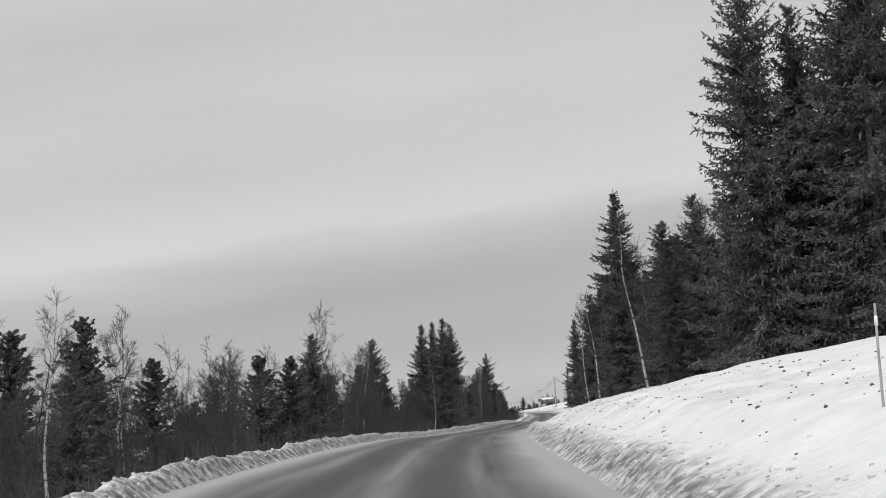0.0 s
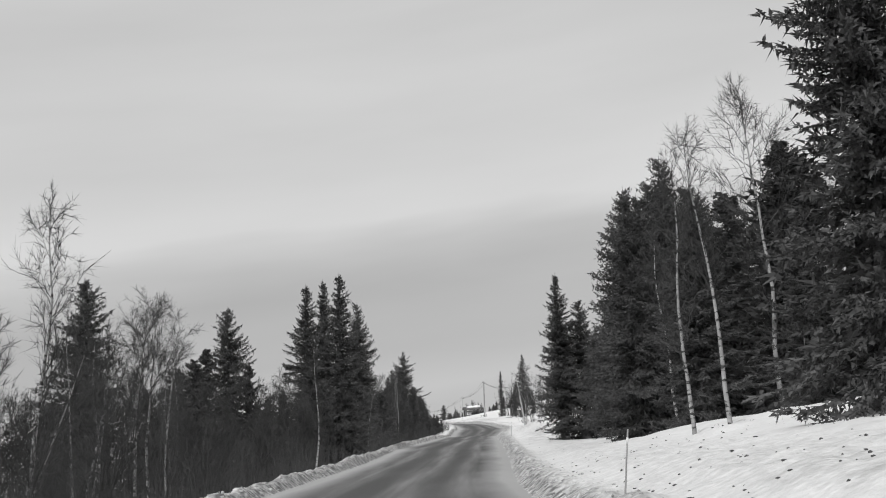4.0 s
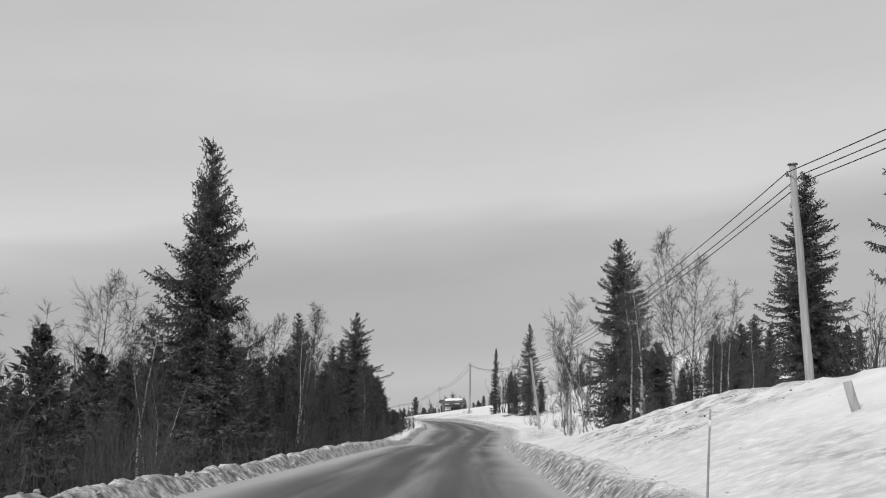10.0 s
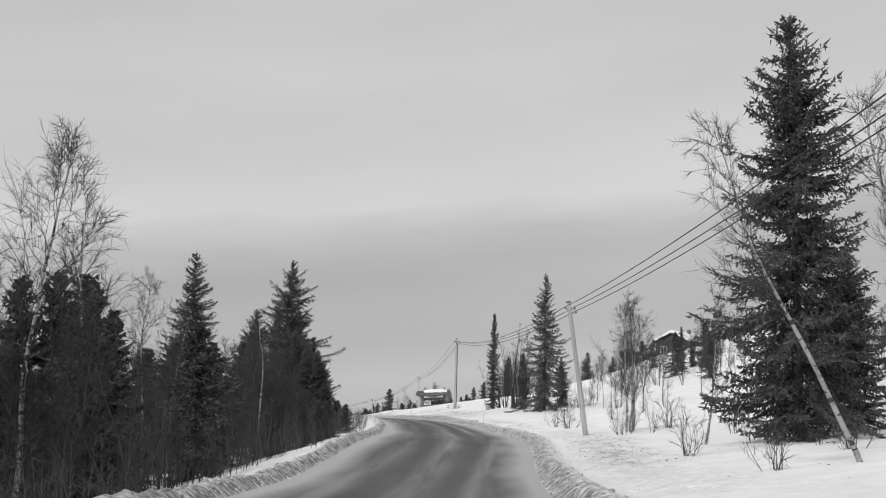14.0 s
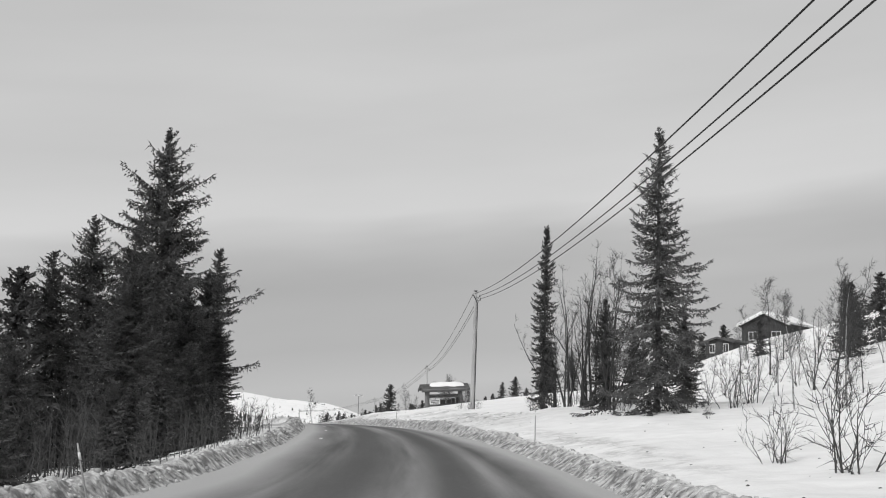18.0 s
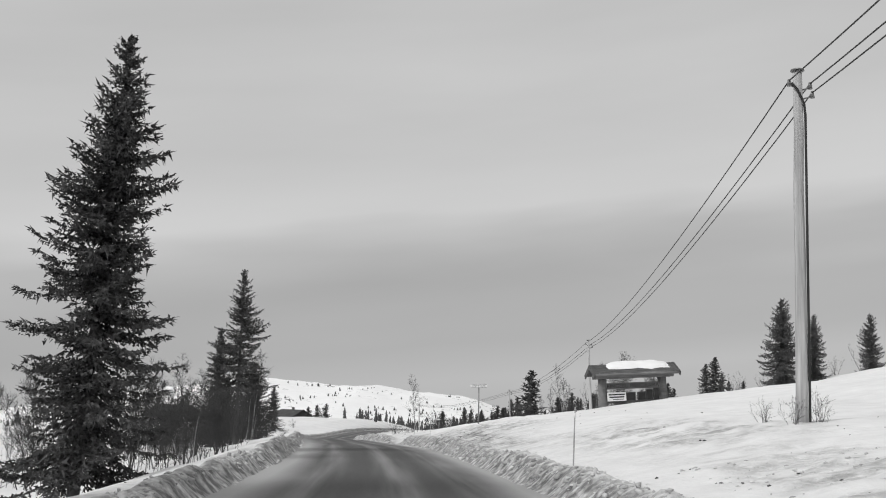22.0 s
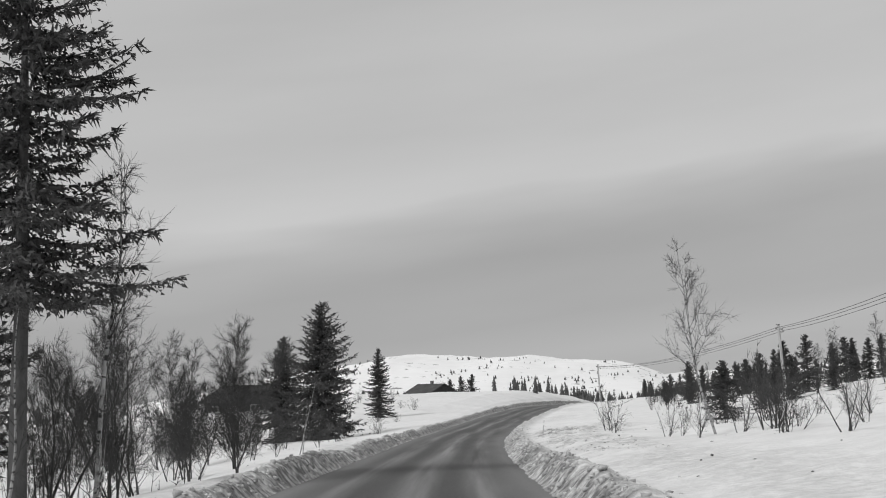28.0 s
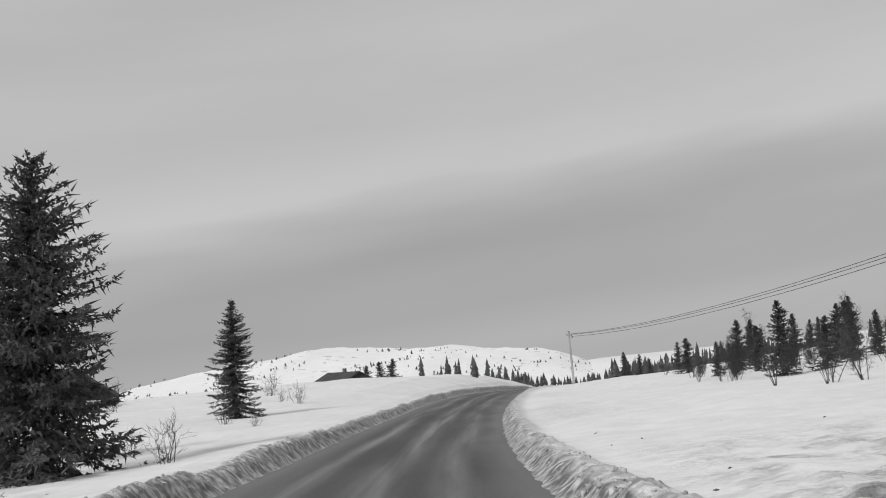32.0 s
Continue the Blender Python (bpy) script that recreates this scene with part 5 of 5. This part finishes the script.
cabin(80.7, 371, 7.0, 8.5, 3.7, -46, "dark timber cabin with white barge boards above the birch slope", sink=0.4)
cabin(71.5, 362, 4.2, 8.5, 1.9, -52, "long low dark annex beside the cabin on the knoll", chimney=False, pitch=14, sink=1.2, snowy=False)
cabin(94.5, 358, 7.4, 8.5, 3.0, -44, "dark timber cabin with a snowy roof behind tall spruces", sink=0.5)
cabin(112, 352, 8.0, 9.0, 2.6, -40, "dark timber cabin with a thick snow roof on the knoll", sink=0.9)
cabin(-34, 455, 8.0, 6.0, 2.3, 70, "low dark timber cabin behind small spruces", chimney=False, snowy=False, sink=1.3)
cabin(-62, 415, 6.0, 7.0, 2.3, 40, "small dark cabin on the low ground")
cabin(-37.5, 592, 9.0, 8.0, 3.3, 55, "dark cabin with a bare dark roof among far spruces", snowy=False)
cabin(-46, 612, 6.0, 6.0, 2.2, 60, "small dark cabin beside far spruces", chimney=False)


# ---- the distance ----
def far_tree(rng, x, y, z, h, V, F, girth=0.21):
    """A slim far spruce of stacked ragged skirts."""
    n = 5
    for k in range(n):
        a, b = z + h * (0.06 + 0.8 * k / n), z + h * (0.06 + 0.8 * k / n) + h * 0.30
        r = h * girth * (1 - k / n * 0.78) * rng.uniform(0.8, 1.15)
        i = len(V)
        t0 = rng.uniform(0, 6.3)
        for q in range(6):
            t = t0 + q * math.pi / 3
            rr = r * rng.uniform(0.7, 1.2)
            V.append((x + rr * math.cos(t), y + rr * math.sin(t), a - h * 0.03 * rng.random()))
        V.append((x, y, min(b, z + h)))
        F.extend((i + q, i + (q + 1) % 6, i + 6) for q in range(6))


def mountain():
    xs = np.concatenate([np.linspace(-1800, -700, 40), np.linspace(-690, 160, 170), np.linspace(170, 900, 30)])
    ys = np.linspace(1200, 3300, 100)
    X, Y = np.meshgrid(xs, ys)
    crest = np.interp(xs, [-1800, -1100, -900, -752, -673, -580, -500, -470, -440, -395, -300, -250, -211, -150, -94, -37, 0, 30, 60, 90, 130, 200, 900],
                      [-46, -44, -30, 4, 22, 38, 44, 54, 56, 50, 43, 44, 46, 36, 33, 28, 20, 9, -5, -14, -18, -22, -26])
    t = np.clip((Y - 1350) / 1250, 0, 1)
    lift = t * t * (3 - 2 * t)
    Z = -52 + lift * (crest[None] + 52) + fbm(X / 90, Y / 120, 2, 5) * 4 * lift + fbm(X / 22, Y / 40, 9, 3) * 2.2 * lift
    Z = np.where(Y > 2650, Z - (Y - 2650) * 0.05, Z)
    m = sheet("mountain", X, Y, Z, M["far_snow"])
    tagged(m, "broad rounded snow mountain far behind the valley", "mountain", kind="structure")
    rng = random.Random(3)
    V, F = [], []
    for _ in range(2000):
        x, t = rng.uniform(-720, 160), rng.random() ** 1.7
        y = 1300 + 1150 * t
        i, j = int(np.searchsorted(xs, x)), int(np.searchsorted(ys, y))
        if fbm(np.array([x / 60]), np.array([y / 110]), 77, 3)[0] < -0.1 + t * 0.35:
            continue
        far_tree(rng, x, y, float(Z[min(j, 99), min(i, len(xs) - 1)]) - 0.5, rng.uniform(2.5, 6), V, F, 0.42)
    tagged(new("far_spruces", mesh_of("far_spruces", V, F, M["needle"])), "scattered dark spruces on the far snowy mountainside", "trees", kind="stuff")
    V, F = [], []
    for _ in range(2600):
        y = 545 + 750 * rng.random() ** 1.3
        x = rng.uniform(-0.16, 0.03) * y + rng.uniform(-30, 20)
        if abs(x - 2) < 9 and y < 600:
            continue
        if fbm(np.array([x / 40]), np.array([y / 70]), 55, 2)[0] < -0.02:
            continue
        far_tree(rng, x, y, gz(x, y) - 0.3, rng.uniform(2.0, 4.4) + 6 * (y - 545) / 750, V, F, 0.27)
    tagged(new("valley_spruces", mesh_of("valley_spruces", V, F, M["needle"])), "dark clumps of spruces across the snowy valley", "trees", kind="stuff")
    V, F = [], []
    for _ in range(420):
        y = rng.uniform(540, 900)
        x = float(right_edge(min(y, 560))) + rng.uniform(12, 190)
        if fbm(np.array([x / 30]), np.array([y / 50]), 65, 2)[0] < -0.1:
            continue
        far_tree(rng, x, y, gz(x, y) - 0.3, rng.uniform(1.8, 4.4), V, F)
    for _ in range(420):
        y = rng.uniform(525, 660)
        x = rng.uniform(-14, 64)
        if abs(x - 4) < 9 and y < 600:
            continue
        far_tree(rng, x, y, gz(x, y) - 0.2, rng.uniform(1.6, 3.8), V, F)
    tagged(new("hillside_spruces", mesh_of("hillside_spruces", V, F, M["needle"])), "belt of dark spruces on the far hillside", "trees", kind="stuff")


mountain()


def loose_snow():
    """Clods thrown by the plough, and dark bits for bark and pit shade on the banks."""
    rng = np.random.default_rng(12)
    V, F = [], []
    bm = bmesh.new()
    bmesh.ops.create_icosphere(bm, subdivisions=1, radius=1)
    v0 = np.array([v.co for v in bm.verts]); f0 = np.array([[v.index for v in f.verts] for f in bm.faces])
    bm.free()
    for name, count, lo, hi, material, label, cat in (("snow_clods", 9000, 0.010, 0.036, M["clod"], "loose snow clods thrown along the road banks", "snow clods"),
                                                  ("bark_litter", 1500, 0.010, 0.034, M["dark_bits"], "dark bits of bark, twigs and shaded pits on the snow", "litter")):
        V, F = [], []
        ys = rng.uniform(5, 400, count)
        side = rng.random(count) < 0.45
        e = np.abs(rng.normal(0.6, 0.3, count)) + 0.08 if name == "snow_clods" else rng.uniform(1.5, 9, count)
        for cy, cx, ry, rx in ((147, 4.2, 8, 2.2), (271, 3.2, 8, 1.4), (205, 3.0, 11, 1.3), (365, 2.4, 14, 1.0)):
            pick = rng.random(count) < 0.045
            ys, e, side = np.where(pick, cy + rng.uniform(-ry, ry, count), ys), np.where(pick, cx + rng.uniform(-rx, rx, count), e), side & ~pick
        # more dark bits on the early right slope, drawn for shade in crust pits
        if name == "bark_litter":
            pick = rng.random(count) < 0.4
            ys, e, side = np.where(pick, rng.uniform(14, 78, count), ys), np.where(pick, rng.uniform(1.0, 5.5, count), e), side & ~pick
        xs = np.where(side, left_edge(ys) - e, right_edge(ys) + e)
        zs = ground(xs, ys)
        for i in range(count):
            s = rng.uniform(lo, hi) * np.array([rng.uniform(0.8, 1.6), rng.uniform(0.7, 1.3), rng.uniform(0.5, 0.9)])
            F.append(f0 + len(V) * len(v0))
            V.append(v0 * s * rng.uniform(0.75, 1.25, (len(v0), 1)) + [xs[i], ys[i], zs[i]])
        ob = new(name, mesh_of(name, np.concatenate(V), np.concatenate(F), material))
        tagged(ob, label, cat, kind="stuff")
    # blocks that the plough has broken off and rolled up beside the road
    n = 5600
    ys = np.where(rng.random(n) < 0.55, rng.uniform(215, 385, n), rng.uniform(6, 215, n))
    side = rng.random(n) < 0.42
    e = np.clip(np.abs(rng.normal(0.40, 0.2, n)), 0.1, 0.95)
    xs = np.where(side, left_edge(ys) - e, right_edge(ys) + e)
    keep = side | (np.abs(ys - 326) > 4.2)
    xs, ys, e = xs[keep], ys[keep], e[keep]
    n = len(xs)
    s = (0.012 + 0.032 * rng.random(n) ** 2) * np.where(ys > 215, 1.15, 0.9)
    c = np.array([[a, b, d] for a in (-1, 1) for b in (-1, 1) for d in (-1, 1)], float)
    V = c[None] * s[:, None, None] * rng.uniform(0.55, 1.25, (n, 1, 3)) * np.array([0.8, 1.1, 0.75]) + rng.normal(0, 0.32, (n, 8, 3)) * s[:, None, None]
    a, b = rng.uniform(0, 6.28, n), rng.normal(0, 0.5, n)
    ca, sa, cb, sb = (k[:, None] for k in (np.cos(a), np.sin(a), np.cos(b), np.sin(b)))
    x, y, z = V[..., 0], V[..., 1], V[..., 2]
    x, z = x * cb - z * sb, x * sb + z * cb
    x, y = x * ca - y * sa, x * sa + y * ca
    V = np.stack([x + xs[:, None], y + ys[:, None], z + (ground(xs, ys) + s * 0.1)[:, None]], -1).reshape(-1, 3)
    q = np.array([[0, 1, 3, 2], [4, 6, 7, 5], [0, 4, 5, 1], [2, 3, 7, 6], [0, 2, 6, 4], [1, 5, 7, 3]])
    F = (q[None] + 8 * np.arange(n)[:, None, None]).reshape(-1, 4)
    tagged(new("snow_blocks", mesh_of("snow_blocks", V, F, M["clod"])), "grey broken snow blocks piled by the plough along the road", "snow blocks", kind="stuff")


loose_snow()


def edge_dashes():
    """Worn dashed edge line along the inner side of the bend."""
    for y in range(250, 270, 8):
        x = float(left_edge(y)) + 0.75
        x2 = float(left_edge(y + 1.0)) + 0.75
        n = 5
        ys = np.linspace(y, y + 1.0, n)
        xs = np.linspace(x, x2, n)
        X = np.stack([xs - 0.05, xs + 0.05], 1)
        Y = np.stack([ys, ys], 1)
        u = (X - left_edge(Y) + 0.25) / (right_edge(Y) - left_edge(Y) + 0.5)
        tagged(sheet("edge_line", X, Y, road_z(Y) + 0.05 * (1 - (2 * u - 1) ** 2) + 0.004, M["line"]), "worn white dash of the road edge line", "road marking", "dashes of the edge line")


edge_dashes()


def undergrowth():
    """Thicket of thin saplings and dead twigs under the trees."""
    rng = np.random.default_rng(44)
    n = 9500
    ys = 12 + 250 * rng.random(n) ** 1.15
    es = 2.9 + 17 * rng.random(n) ** 1.2
    keep = ~((ys > 232) & (es < 7.5))
    ys, es = ys[keep], es[keep]
    ys, es = np.concatenate([ys, rng.uniform(298, 356, 320), rng.uniform(208, 266, 700)]), np.concatenate([es, 3.4 + 13 * rng.random(320), 1.5 + 5 * rng.random(700)])
    xs = left_edge(ys) - es
    k = np.where(ys < 90, np.clip((ys + es * 1.8) / 66, 0.5, 1), 1)
    h = rng.uniform(0.9, 4.0, len(ys)) * k * np.clip(es / 6, 0.42, 1) * np.where(ys > 290, 0.62, 1)
    p = np.stack([xs, ys, ground(xs, ys) - 0.1], 1)
    d = np.stack([rng.normal(0, 0.16, len(ys)), rng.normal(0, 0.16, len(ys)), np.ones(len(ys))], 1) * h[:, None]
    A, B, R = [p], [p + d], [np.full(len(ys), 0.014)]
    for _ in range(7):
        u = rng.uniform(0.2, 0.9, len(ys))[:, None]
        a = p + d * u
        q = np.stack([rng.normal(0, 0.5, len(ys)), rng.normal(0, 0.5, len(ys)), rng.uniform(0.2, 0.9, len(ys))], 1) * (h * 0.4)[:, None] * (1.2 - u)
        A.append(a); B.append(a + q); R.append(np.full(len(ys), 0.009))
    v, f = thorns(np.concatenate(A), np.concatenate(B), np.concatenate(R))
    tagged(new("undergrowth", mesh_of("undergrowth", v, f, M["twig"])), "dense thicket of bare saplings under the trees", "undergrowth", kind="stuff")


undergrowth()


def far_belt():
    rng = random.Random(15)
    V, F = [], []
    for _ in range(1300):
        y = rng.uniform(360, 640)
        x = float(left_edge(min(y, 560))) - rng.uniform(48, 210)
        if fbm(np.array([x / 35]), np.array([y / 35]), 91, 2)[0] < -0.05 or abs(x + 62) < 9 and abs(y - 415) < 12:
            continue
        far_tree(rng, x, y, gz(x, y) - 0.3, rng.uniform(1.4, 3.0), V, F, 0.34)
    tagged(new("lowland_spruces", mesh_of("lowland_spruces", V, F, M["needle"])), "low dark belt of spruces beyond the birch thicket", "trees", kind="stuff")


far_belt()
